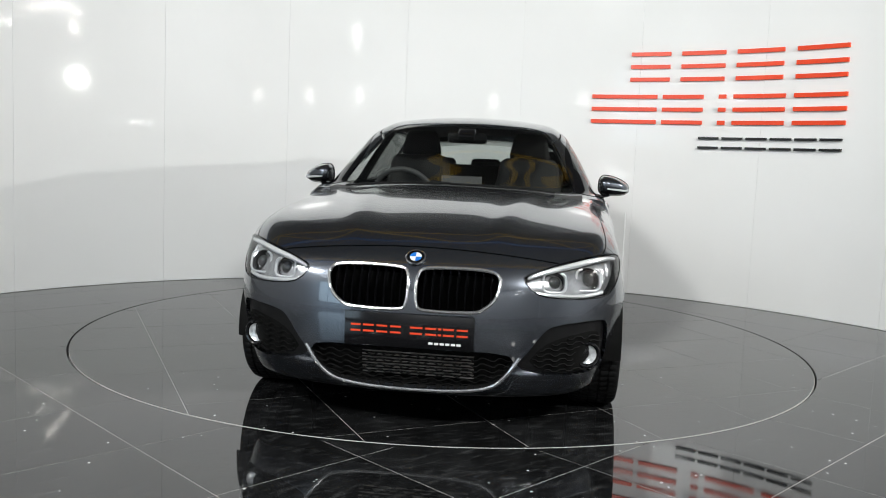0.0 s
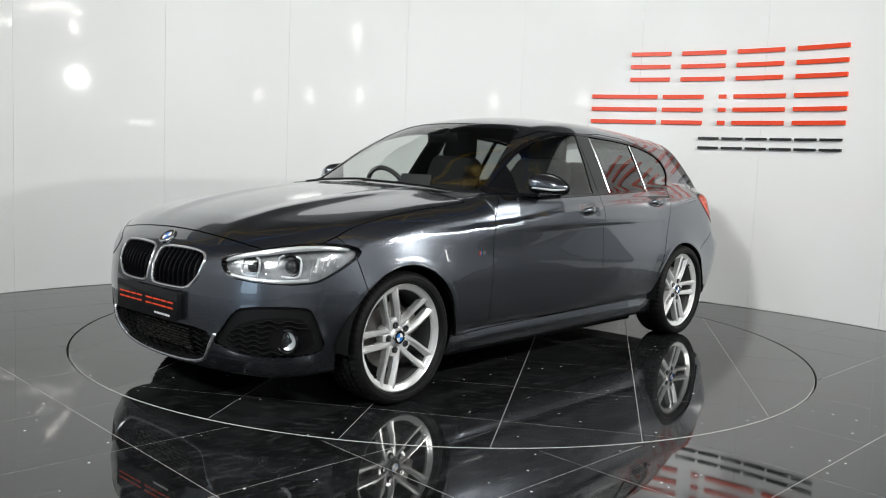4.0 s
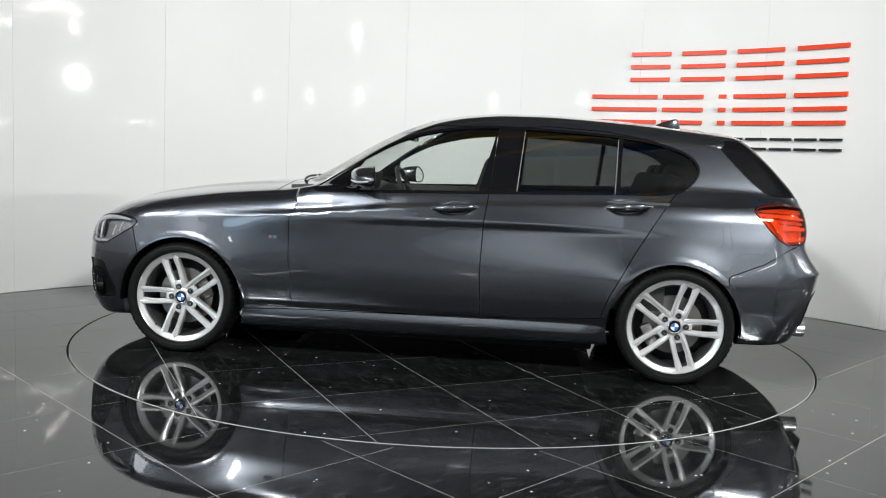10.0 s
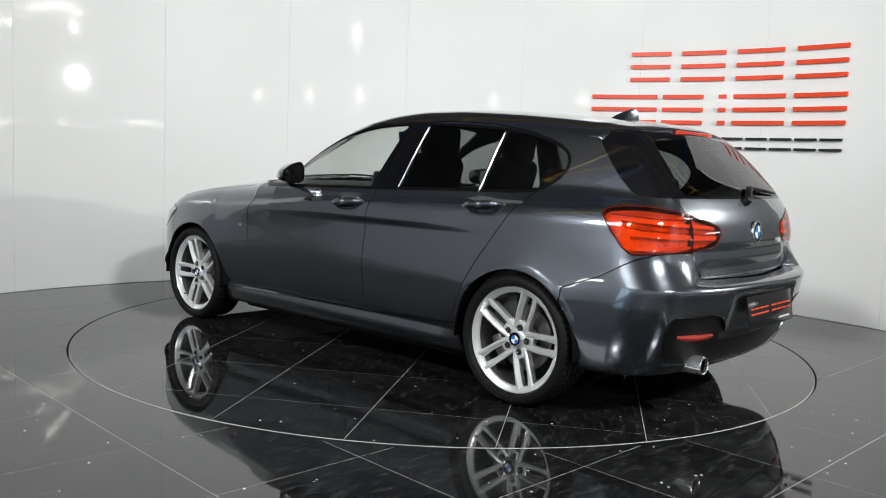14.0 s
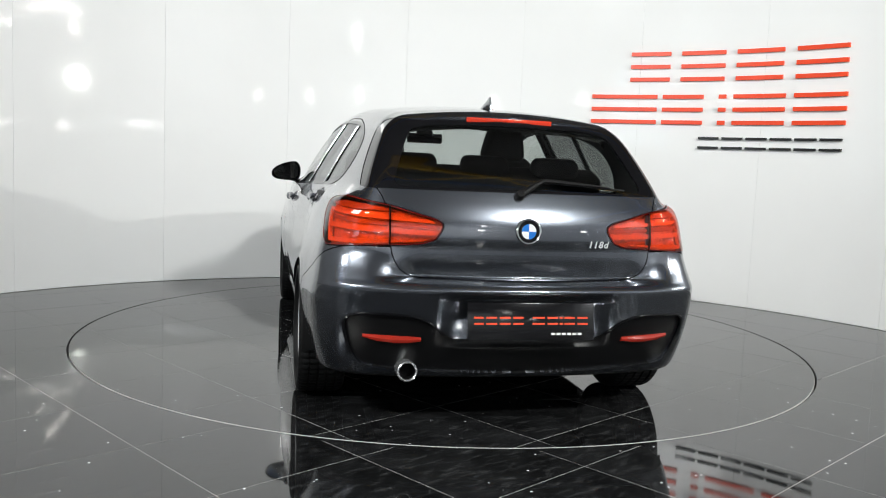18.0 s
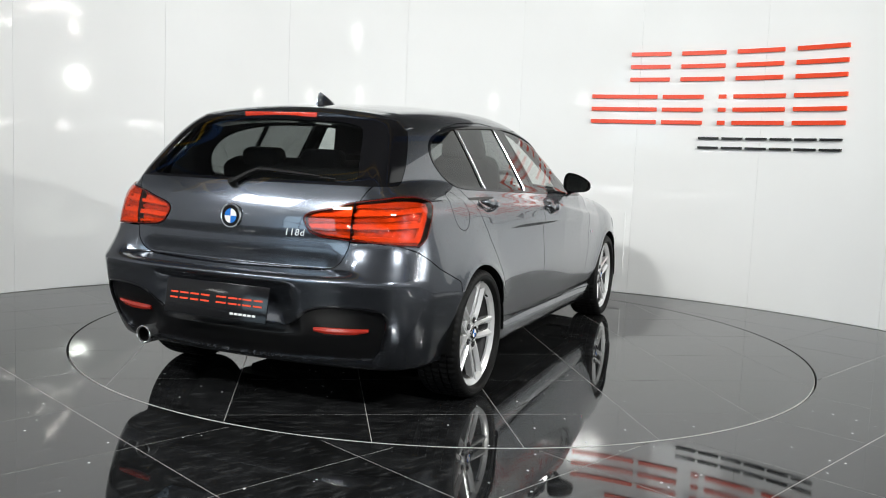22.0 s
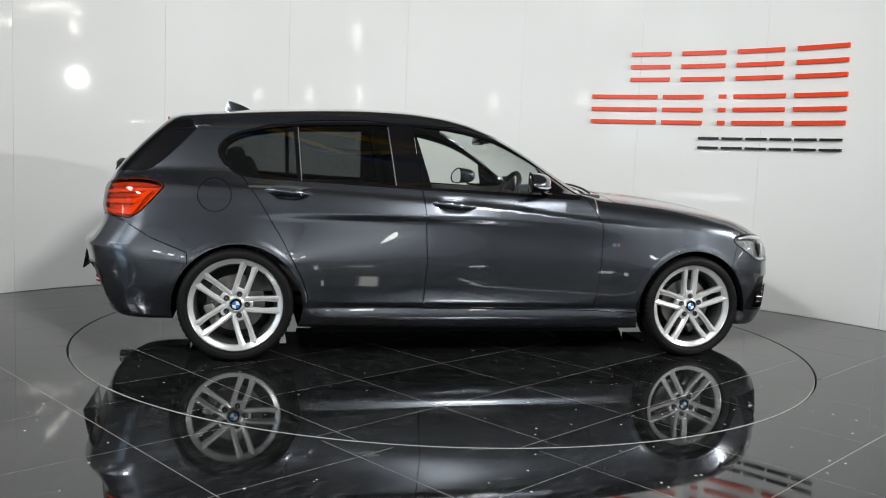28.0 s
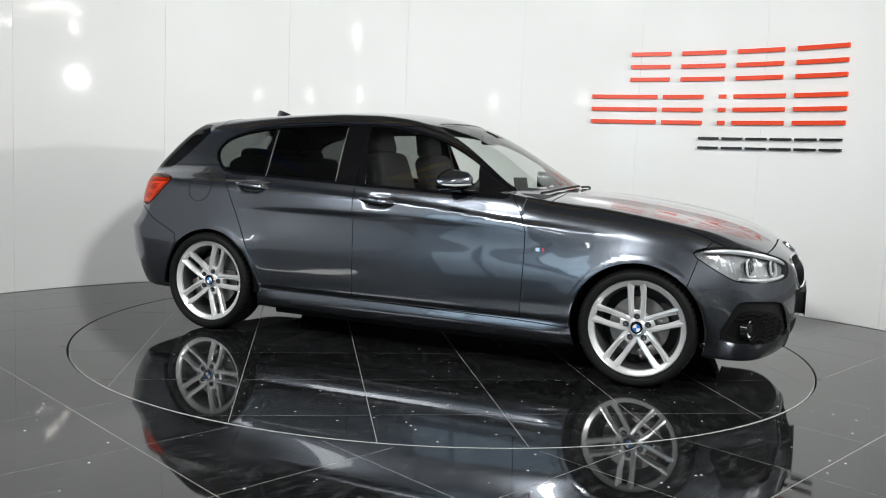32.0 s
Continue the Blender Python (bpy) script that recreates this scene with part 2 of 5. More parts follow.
class Soup:
    """Points with normals, and polygons on them that can be split by a function's zero line."""

    def __init__(self, verts, normals):
        self.v, self.n = np.asarray(verts, float), np.asarray(normals, float)

    def split(self, polys, g):
        """(inside, outside) polygons of g(points) < 0."""
        if not polys:
            return [], []
        used = np.unique(np.concatenate([np.fromiter(p, int) for p in polys]))
        val = np.full(len(self.v), 1.0)
        val[used] = g(self.v[used])
        val[np.abs(val) < 1e-6] = 1e-6
        vals = val.tolist()
        neg, pos, fresh_v, fresh_n, cache = [], [], [], [], {}
        base = len(self.v)
        for p in polys:
            s = [vals[i] < 0 for i in p]
            if all(s):
                neg.append(p)
            elif not any(s):
                pos.append(p)
            else:
                a, b = [], []
                for k, i in enumerate(p):
                    j = p[(k + 1) % len(p)]
                    (a if s[k] else b).append(i)
                    if s[k] != s[(k + 1) % len(p)]:
                        key = (i, j) if i < j else (j, i)
                        if key not in cache:
                            t = vals[key[0]] / (vals[key[0]] - vals[key[1]])
                            cache[key] = base + len(fresh_v)
                            fresh_v.append(self.v[key[0]] * (1 - t) + self.v[key[1]] * t)
                            n = self.n[key[0]] * (1 - t) + self.n[key[1]] * t
                            fresh_n.append(n / (np.linalg.norm(n) + 1e-9))
                        a.append(cache[key])
                        b.append(cache[key])
                if len(a) > 2:
                    neg.append(tuple(a))
                if len(b) > 2:
                    pos.append(tuple(b))
        if fresh_v:
            self.v, self.n = np.vstack([self.v, fresh_v]), np.vstack([self.n, fresh_n])
        return neg, pos

    def cut(self, polys, g, gap=0.0022):
        """(inside, outside) with a narrow open joint along the zero line."""
        a, rest = self.split(polys, lambda p: g(p) + gap)
        _, b = self.split(rest, lambda p: g(p) - gap)
        return a, b

    def mesh(self, name, polys, material, offset=0.0, flange=0.0, mirror=False):
        """A mesh of the polygons, moved along their normals, with an inward rim along the open border."""
        used = sorted({i for p in polys for i in p})
        at = {i: k for k, i in enumerate(used)}
        n = self.n[used]
        v = self.v[used] + n * offset
        faces = [tuple(at[i] for i in p) for p in polys]
        nn = n
        if flange:
            count = {}
            for f in faces:
                for k, i in enumerate(f):
                    j = f[(k + 1) % len(f)]
                    e = (min(i, j), max(i, j))
                    count[e] = None if e in count else (i, j)
            edge = [e for e in count.values() if e]
            ring = sorted({i for e in edge for i in e})
            low = {i: len(v) + k for k, i in enumerate(ring)}
            top = {i: len(v) + len(ring) + k for k, i in enumerate(ring)}
            v = np.vstack([v, v[ring] - n[ring] * flange, v[ring]])
            side = np.zeros((len(ring), 3))
            pos = {i: k for k, i in enumerate(ring)}
            for i, j in edge:
                c = np.cross(n[i], v[j] - v[i])
                side[pos[i]] -= c
                side[pos[j]] -= c
            side /= np.linalg.norm(side, axis=1)[:, None] + 1e-9
            faces += [(top[j], top[i], low[i], low[j]) for i, j in edge]
            nn = np.vstack([n, side, side])
        if mirror:
            v, nn = v * (1, -1, 1), nn * (1, -1, 1)
            faces = [f[::-1] for f in faces]
        return mesh_from(name, v, faces, material, True, nn)


# ---- the showroom ----
def grid_soup(x0, x1, y0, y1, n):
    xs, ys = np.linspace(x0, x1, n + 1), np.linspace(y0, y1, n + 1)
    v = np.array([(x, y, 0) for y in ys for x in xs])
    f = [(j * (n + 1) + i, j * (n + 1) + i + 1, (j + 1) * (n + 1) + i + 1, (j + 1) * (n + 1) + i) for j in range(n) for i in range(n)]
    return Soup(v, np.tile((0.0, 0, 1), (len(v), 1))), f


TILE, JOINT, GROOVE = 0.6, 0.0016, 0.012
ARC_X, ARC_Y, ARC_R = -0.007, -1.424, 3.972


def slab_mesh(name, soup, polys, material, thick=0.01):
    """A tile of the polygons with sloped, slightly broken edges."""
    return soup.mesh(name, polys, material, flange=thick)


def tile_at(i, j, ox, oy, ang, keep, name, parent, material, mesh_cache):
    """One 60 cm tile of a grid turned by ang about (0, 0), trimmed by keep."""
    h = TILE / 2 - JOINT
    ca, sa = math.cos(ang), math.sin(ang)
    cx, cy = ox + i * TILE, oy + j * TILE
    corners = np.array([(cx + a * h, cy + b * h) for a in (-1, 1) for b in (-1, 1)])
    w = np.stack([corners[:, 0] * ca - corners[:, 1] * sa, corners[:, 0] * sa + corners[:, 1] * ca, np.zeros(4)], 1)
    mid = Vector((cx * ca - cy * sa, cx * sa + cy * ca, 0))
    # farthest the tile's border may lie from its middle
    val = keep(np.vstack([w, [tuple(mid)]]))
    if (val > 0.45).all():
        return None
    m = Matrix.Translation(mid) @ Matrix.Rotation(ang, 4, "Z")
    if (val < -0.45).all():
        if "full" not in mesh_cache:
            s, f = grid_soup(-h, h, -h, h, 1)
            mesh_cache["full"] = slab_mesh("tile", s, f, material)
        me = mesh_cache["full"]
    else:
        s, f = grid_soup(-h, h, -h, h, 16)
        mm = np.array(m)
        inside, _ = s.split(f, lambda p: keep(p @ mm[:3, :3].T + mm[:3, 3]))
        if not inside:
            return None
        me = slab_mesh("tile", s, inside, material)
    ob = part_mesh(name, me, parent)
    ob.matrix_basis = m
    return ob


def disc_mesh(r0, r1, z0, z1, n=160):
    return bm_lathe([(r0, z0), (r1, z0), (r1, z1), (r0, z1)], n, closed=True)


def build_floor():
    s, f = grid_soup(-9, 9, -15.5, 9, 60)
    f = s.split(f, lambda p: np.hypot(p[:, 0], p[:, 1]) - TABLE_R - GROOVE - 0.03)[1]
    floor = tagged(new("floor", s.mesh("floor", f, M_GROUT, offset=-0.0006, flange=0.05)), "polished black granite tiles with pale grout lines", "floor", kind="structure")
    cache = {}
    # lines of the fixed grid: x + y = -1.85 + 0.8485 k and x - y = 1.26 + 0.8485 k
    ang = radians(-45)
    # in the turned frame the axes are u = (x - y) / sqrt2 and v = (x + y) / sqrt2
    ox, oy = 1.262 / math.sqrt(2) + TILE / 2, -1.85 / math.sqrt(2) + TILE / 2

    def keep(p):
        inner = TABLE_R + GROOVE + 0.0004 - np.hypot(p[:, 0], p[:, 1])
        out = np.hypot(p[:, 0] - ARC_X, p[:, 1] - ARC_Y) - ARC_R - 0.1
        return np.maximum(np.maximum(inner, np.where(p[:, 1] > 0.2, out, -1)), np.maximum(np.abs(p[:, 0]) - 6, -p[:, 1] - 7))
    for i in range(-14, 14):
        for j in range(-14, 14):
            tile_at(i, j, ox, oy, ang, lambda p: keep(p), "tile", floor, M_TILE, cache)
    # the rest of the hall floor, in large dark slabs
    for x0, x1, y0, y1 in ((-9, 9, -15.5, -7.002), (6.002, 9, -7.0, 9), (-9, -6.002, -7.0, 9)):
        part("outer_slab", bm_box(x1 - x0, y1 - y0, 0.012, pose((x0 + x1) / 2, (y0 + y1) / 2, -0.006)), M_TILE, floor, smooth=False)
    part("edge_trim", disc_mesh(TABLE_R + GROOVE - 0.003, TABLE_R + GROOVE + 0.0003, -0.05, -0.0003, 240), M_EDGE, floor, "black rim round the turntable", smooth=False)
    part("groove_bed", disc_mesh(TABLE_R - 0.002, TABLE_R + GROOVE - 0.003, -0.05, -0.045, 240), M_EDGE, floor, "dark bed of the groove round the turntable", smooth=False)
    return floor


def build_turntable():
    table = tagged(new("turntable", None), "round rotating floor plate tiled in polished black granite", "turntable")
    part("base_plate", disc_mesh(0.0005, TABLE_R - 0.004, -0.05, -0.0006), M_GROUT, table, smooth=False)
    part("edge_ring", disc_mesh(TABLE_R - 0.0010, TABLE_R, -0.04, -0.0004, 240), M_RING, table, "thin pale metal edge band", smooth=False)
    cache = {}
    for i in range(-5, 5):
        for j in range(-5, 5):
            tile_at(i, j, TILE / 2, TILE / 2, radians(31.8), lambda p: np.hypot(p[:, 0], p[:, 1]) - (TABLE_R - 0.0010), "tile", table, M_TILE, cache)
    return table


WALL_H = 2.95
SEAMS = [154.0, 144.9, 127.4, 111.8, 96.2, 80.7, 65.2, 49.8, 34.4, 29.5]


def arc_point(deg, r=ARC_R, z=0.0):
    return Vector((ARC_X + r * math.cos(radians(deg)), ARC_Y + r * math.sin(radians(deg)), z))


def arc_block(a0, a1, r0, r1, z0, z1, n):
    """A block of wall between two angles, two radii and two heights."""
    bm = bmesh.new()
    cols = []
    for k in range(n + 1):
        a = a0 + (a1 - a0) * k / n
        cols.append([bm.verts.new(arc_point(a, r, z)) for r, z in ((r0, z0), (r1, z0), (r1, z1), (r0, z1))])
    for a, b in zip(cols, cols[1:]):
        for k in range(4):
            bm.faces.new((a[k], a[(k + 1) % 4], b[(k + 1) % 4], b[k]))
    bm.faces.new(cols[0])
    bm.faces.new(cols[-1][::-1])
    return bm


def build_wall():
    wall = part("wall_curved", arc_block(SEAMS[-1], SEAMS[0], ARC_R + 0.006, ARC_R + 0.1, 0, WALL_H, 90), M_SEAM, None)
    tagged(wall, "curved backdrop wall of glossy white panels", "wall", kind="structure")
    for a, b in zip(SEAMS, SEAMS[1:]):
        g = 0.01
        part("panel", arc_block(b + g, a - g, ARC_R, ARC_R + 0.0055, 0.004, WALL_H, 14), M_WALL, wall)
    # a flush hatch low in the wall
    part("access_hatch", arc_block(65.95, 70.9, ARC_R - 0.010, ARC_R - 0.0005, 0.155, 0.735, 6), M_WALL, wall, "white access hatch")
    return wall


def build_hall():
    bm = bm_box(18.4, 0.2, 6.2, pose(0, -15.6, 3.1))
    tagged(part("wall_south", bm, M_HALL, None), "plain grey hall wall", "wall", kind="structure")
    tagged(part("wall_north", bm_box(18.4, 0.2, 6.2, pose(0, 9.1, 3.1)), M_HALL, None), "plain grey hall wall", "wall", kind="structure")
    tagged(part("wall_east", bm_box(0.2, 24.4, 6.2, pose(9.1, -3.25, 3.1)), M_HALL, None), "plain grey hall wall", "wall", kind="structure")
    # the west wall has a wide window, unseen and assumed for the bluish lamp
    bm = bm_box(0.2, 2.5, 6.2, pose(-9.1, -14.25, 3.1))
    bm_add(bm, bm_box(0.2, 18.3, 6.2, pose(-9.1, -0.2, 3.1)))
    bm_add(bm, bm_box(0.2, 3.6, 2.1, pose(-9.1, -11.17, 5.15)))
    bm_add(bm, bm_box(0.2, 3.6, 0.5, pose(-9.1, -11.17, 0.25)))
    tagged(part("wall_west", bm, M_HALL, None), "plain grey hall wall with an assumed wide window", "wall", kind="structure")
    frame_ = bm_box(0.08, 0.06, 3.6, pose(-9.04, -12.93, 2.3), 0.004)
    for y in (-11.75, -10.6, -9.41):
        bm_add(frame_, bm_box(0.08, 0.06, 3.6, pose(-9.04, y, 2.3), 0.004))
    for z in (0.53, 2.3, 4.07):
        bm_add(frame_, bm_box(0.076, 3.5, 0.06, pose(-9.04, -11.17, z), 0.004))
    tagged(part("assumed_window", frame_, M_SIGN_BLACK, None), "dark frame of an assumed outer window", "window", kind="structure")
    tagged(part("ceiling", bm_box(18.4, 24.9, 0.2, pose(0, -3.25, 6.3)), M_ROOF, None), "grey hall roof", "ceiling", kind="structure")


def sign_bar(parent, a0, a1, z0, z1, material):
    """A raised bar on the curved wall from angle a0 to a1."""
    n = max(2, int(abs(a1 - a0) / 0.8))
    part("bar", arc_block(a1, a0, ARC_R - 0.022, ARC_R - 0.004, z0, z1, n), material, parent, smooth=True)


def build_sign():
    red = tagged(new("wall_sign", None), "two rows of raised orange-red bars on the white wall", "sign")
    black = tagged(new("wall_sign", None), "row of small raised black bars on the white wall", "sign")
    # rows: angle from, angle to, for each sign mark
    for a0, a1 in ((66.4, 61.4), (60.0, 54.6), (53.2, 47.6), (46.1, 40.2)):
        for z in (1.90, 2.01, 2.12):
            sign_bar(red, a0, a1, z, z + 0.034, M_SIGN_RED)
    for a0, a1 in ((71.2, 62.8), (62.1, 57.0), (55.1, 54.2), (53.3, 47.1), (46.1, 40.0)):
        for z in (1.53, 1.64, 1.75):
            sign_bar(red, a0, a1, z, z + 0.034, M_SIGN_RED)
    w = (57.3 - 39.8) / 6
    for k in range(6):
        for z in (1.325, 1.405):
            sign_bar(black, 57.3 - k * w, 57.3 - (k + 0.86) * w, z, z + 0.02, M_SIGN_BLACK)


M_LAMP = mat("lamp_glow", (0.9, 0.9, 0.9), 0.5, emit=(1.0, 0.98, 0.95), strength=18.0)
M_STRIP = mat("strip_glow", (0.9, 0.9, 0.9), 0.5, emit=(1.0, 0.96, 0.90), strength=60.0)
M_YELLOW = mat("yellow_steel", (0.55, 0.33, 0.03), 0.5, var=0.15, scale=6)
M_BLUE_STEEL = mat("blue_steel", (0.03, 0.10, 0.30), 0.5, var=0.15, scale=6)


def hall_lamp(x, y, z, w, h, d=0.10, tilt=0.0, glow=None):
    """A small lit lamp head, far back in the hall, facing the turntable."""
    m = look((x, y, z), (0, 0, 1.2), tilt)
    lamp = tagged(new("hall_lamp", None), "small lit lamp high in the hall", "lamp", "hall lamps")
    lamp.matrix_basis = m
    part("lamp_body", bm_box(w + 0.03, h + 0.03, d, pose(0, 0, d / 2 + 0.003), 0.01), M_SIGN_BLACK, lamp)
    inv = m.inverted()
    part("lamp_rod", bm_tube([inv @ Vector((x, y, z)) + Vector((0, 0, 0.06)), inv @ Vector((x, y, 6.2))], 0.012, 6), M_SIGN_BLACK, lamp)
    part("lamp_face", bm_box(w, h, 0.006, pose(0, 0, -0.001)), glow or M_LAMP, lamp, "bright white lamp face", smooth=False)


def build_roof_steel():
    """Coloured roof steel over the turntable."""
    def beam(a, b, r, material, label):
        bm = bm_tube([a, b], r, 4)
        tagged(part("roof_beam", bm, material, None), label, "roof beam", "roof steel", "structure")
    for y in (-3.2, 0.8):
        beam((-9, y, 5.7), (9, y, 5.7), 0.16, M_BLUE_STEEL, "blue painted steel roof beam")
        for k in range(-3, 3):
            beam((k * 2.6, y, 5.6), (k * 2.6 + 1.3, y + 0.9, 5.05), 0.06, M_YELLOW, "yellow painted steel roof brace")
            beam((k * 2.6 + 2.6, y, 5.6), (k * 2.6 + 1.3, y + 0.9, 5.05), 0.06, M_YELLOW, "yellow painted steel roof brace")
        beam((-9, y + 0.9, 5.05), (9, y + 0.9, 5.05), 0.07, M_YELLOW, "yellow painted steel roof beam")
    for x in (-6.5, 6.5):
        beam((x, -15, 5.85), (x, 9, 5.85), 0.12, M_BLUE_STEEL, "blue painted steel roof beam")


for lx, ly, lz, lw, lh in ((6.5, -12.0, 2.8, 0.34, 0.3), (4.0, -12.0, 2.8, 0.32, 0.4), (-1.8, -12.0, 2.7, 0.3, 0.34), (4.2, -12.0, 4.4, 0.26, 0.6), (7.2, -9.0, 2.6, 0.25, 0.25), (8.9, -4.6, 1.7, 1.6, 0.09), (8.9, -2.2, 1.55, 0.6, 0.09), (8.9, -0.5, 1.55, 0.9, 0.09), (-8.5, -6.0, 2.9, 1.2, 0.15), (-6.0, -12.0, 3.0, 0.5, 0.3)):
    hall_lamp(lx, ly, lz, lw, lh)
for lx, ly, lz, lw, lh, tilt in ((8.0, -1.10, 3.72, 0.40, 0.06, 12), (8.0, -1.75, 3.86, 0.75, 0.07, -8), (8.0, -2.35, 3.80, 0.30, 0.05, 20), (8.0, -0.45, 3.42, 0.45, 0.05, 10), (8.0, -1.30, 4.22, 0.30, 0.08, 25), (8.0, -1.75, 4.55, 0.85, 0.08, 32), (8.0, -1.55, 4.72, 0.45, 0.07, 28), (8.0, -2.2, 3.48, 0.18, 0.14, 0)):
    hall_lamp(lx, ly, lz, lw, lh, tilt=tilt, glow=M_STRIP)
build_roof_steel()
FLOOR = build_floor()
TABLE = build_turntable()
WALL = build_wall()
build_hall()
build_sign()


# ---- the car ----
def paint_mat():
    m = mat("dark_grey_metallic_paint", (0.126, 0.138, 0.162), 0.245, 0.95, 0.03, 900.0, coat=1.0)
    m.node_tree.nodes["Principled BSDF"].inputs["Coat IOR"].default_value = 1.62
    m.node_tree.nodes["Principled BSDF"].inputs["Coat Roughness"].default_value = 0.015
    return m


M_PAINT = paint_mat()
M_BLACK = mat("gloss_black_trim", (0.005, 0.005, 0.006), 0.07, var=0.1, ior=1.42)
M_PLASTIC = mat("matt_black_plastic", (0.006, 0.006, 0.0065), 0.5, var=0.15, scale=60, bump=0.2, bump_scale=900, ior=1.3)
M_CHROME = mat("chrome", (0.8, 0.81, 0.82), 0.08, 1.0, var=0.02)
M_RUBBER = mat("tyre_rubber", (0.004, 0.004, 0.0043), 0.6, var=0.2, scale=40, bump=0.1, bump_scale=500, ior=1.3)
M_ALLOY = mat("silver_alloy", (0.80, 0.805, 0.81), 0.24, 0.55, var=0.04, scale=90, coat=0.5)
M_DISC = mat("brake_steel", (0.22, 0.21, 0.20), 0.4, 1.0, var=0.15, scale=40)
# near-black barrel tone, also used for the shade inside the bolt holes
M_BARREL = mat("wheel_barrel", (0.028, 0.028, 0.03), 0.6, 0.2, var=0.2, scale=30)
M_GLASS = glass_mat("clear_glass", (0.86, 0.89, 0.87))
M_TINT = glass_mat("tinted_glass", (0.26, 0.275, 0.27))
M_TINT_REAR = glass_mat("lightly_tinted_glass", (0.58, 0.61, 0.60))
M_LENS = glass_mat("lamp_cover", (0.93, 0.94, 0.95))
M_SEAT = mat("dark_seat_cloth", (0.009, 0.009, 0.0095), 0.85, var=0.2, scale=80, bump=0.3, bump_scale=600)
M_DASH = mat("dark_dashboard", (0.045, 0.045, 0.047), 0.6, var=0.15, scale=50, bump=0.2, bump_scale=700)
M_LINING = mat("headlining_cloth", (0.016, 0.016, 0.017), 0.9, var=0.1, scale=60)
M_BLUE = mat("blue_enamel", (0.02, 0.16, 0.55), 0.2, var=0.03)
M_WHITE = mat("white_enamel", (0.8, 0.8, 0.8), 0.25, var=0.02)
M_PLATE = mat("black_plate", (0.006, 0.006, 0.007), 0.12, var=0.1)
M_RED_TEXT = mat("orange_print", (0.75, 0.06, 0.015), 0.4, var=0.03)
M_VOID = mat("black_recess", (0.005, 0.005, 0.005), 0.7, var=0.1, ior=1.2)
M_SATIN = mat("satin_black_bar", (0.005, 0.005, 0.0055), 0.32, var=0.1, ior=1.4)
M_HOUSING = mat("lamp_housing", (0.46, 0.465, 0.475), 0.2, 0.55, var=0.5, scale=30)
M_BRIGHT = mat("satin_chrome", (0.85, 0.86, 0.87), 0.17, 0.88, var=0.03)
M_FOG = mat("bright_reflector", (0.85, 0.86, 0.87), 0.2, 0.4, var=0.1, scale=60)
M_DRL = mat("white_light_guide", (0.70, 0.71, 0.73), 0.2, 0.3, var=0.05)
M_DARK_CHROME = mat("dark_chrome", (0.30, 0.30, 0.32), 0.2, 1.0, var=0.1)
M_LAMP_GLASS = mat("projector_glass", (0.02, 0.02, 0.022), 0.02, var=0.05, coat=1.0)
M_PAINT_EDGE = mat("satin_grey_lip_and_glint", (0.50, 0.51, 0.53), 0.25, 0.8, var=0.05, coat=0.6)
M_MIRROR = mat("mirror_glass", (0.85, 0.86, 0.86), 0.02, 1.0, var=0.01)
M_TAIL = mat("red_lamp_glass", (0.60, 0.036, 0.012), 0.12, var=0.15, scale=30, coat=1.0)
M_TAIL_GLASS = glass_mat("clear_red_glass", (0.93, 0.23, 0.075))
M_TAIL_BACK = mat("lamp_back", (0.85, 0.82, 0.78), 0.35, 0.1, var=0.45, scale=45, bump=0.5, bump_scale=60)
M_TAIL_BAR = mat("pale_light_guide", (0.92, 0.90, 0.86), 0.3, 0.0, var=0.05, scale=80)
M_TAIL_SHADE = mat("dark_lamp_divider", (0.50, 0.46, 0.44), 0.35, 0.1, var=0.2, scale=40)
M_TAIL_DEEP = mat("deep_red_lamp", (0.16, 0.008, 0.005), 0.15, var=0.1, scale=30, coat=1.0)
M_REFLEX = mat("dark_red_reflector", (0.34, 0.022, 0.012), 0.15, var=0.1, scale=60, coat=1.0)


def smax(a, b, k):
    """Rounded maximum; k is the blend's width."""
    h = np.maximum(k - np.abs(a - b), 0) / k
    return np.maximum(a, b) + h * h * k * 0.25


def smin(a, b, k):
    return -smax(-a, -b, k)


def bell(x, c, w):
    return np.exp(-(((x - c) / w) ** 2))


WHEEL_X, WHEEL_Z, ARCH_F, ARCH_R = 1.345, 0.308, (1.338, 0.300, 0.347), (-1.335, 0.293, 0.345)


HANDLES = ((-0.165, 0.876), (-1.075, 0.918))


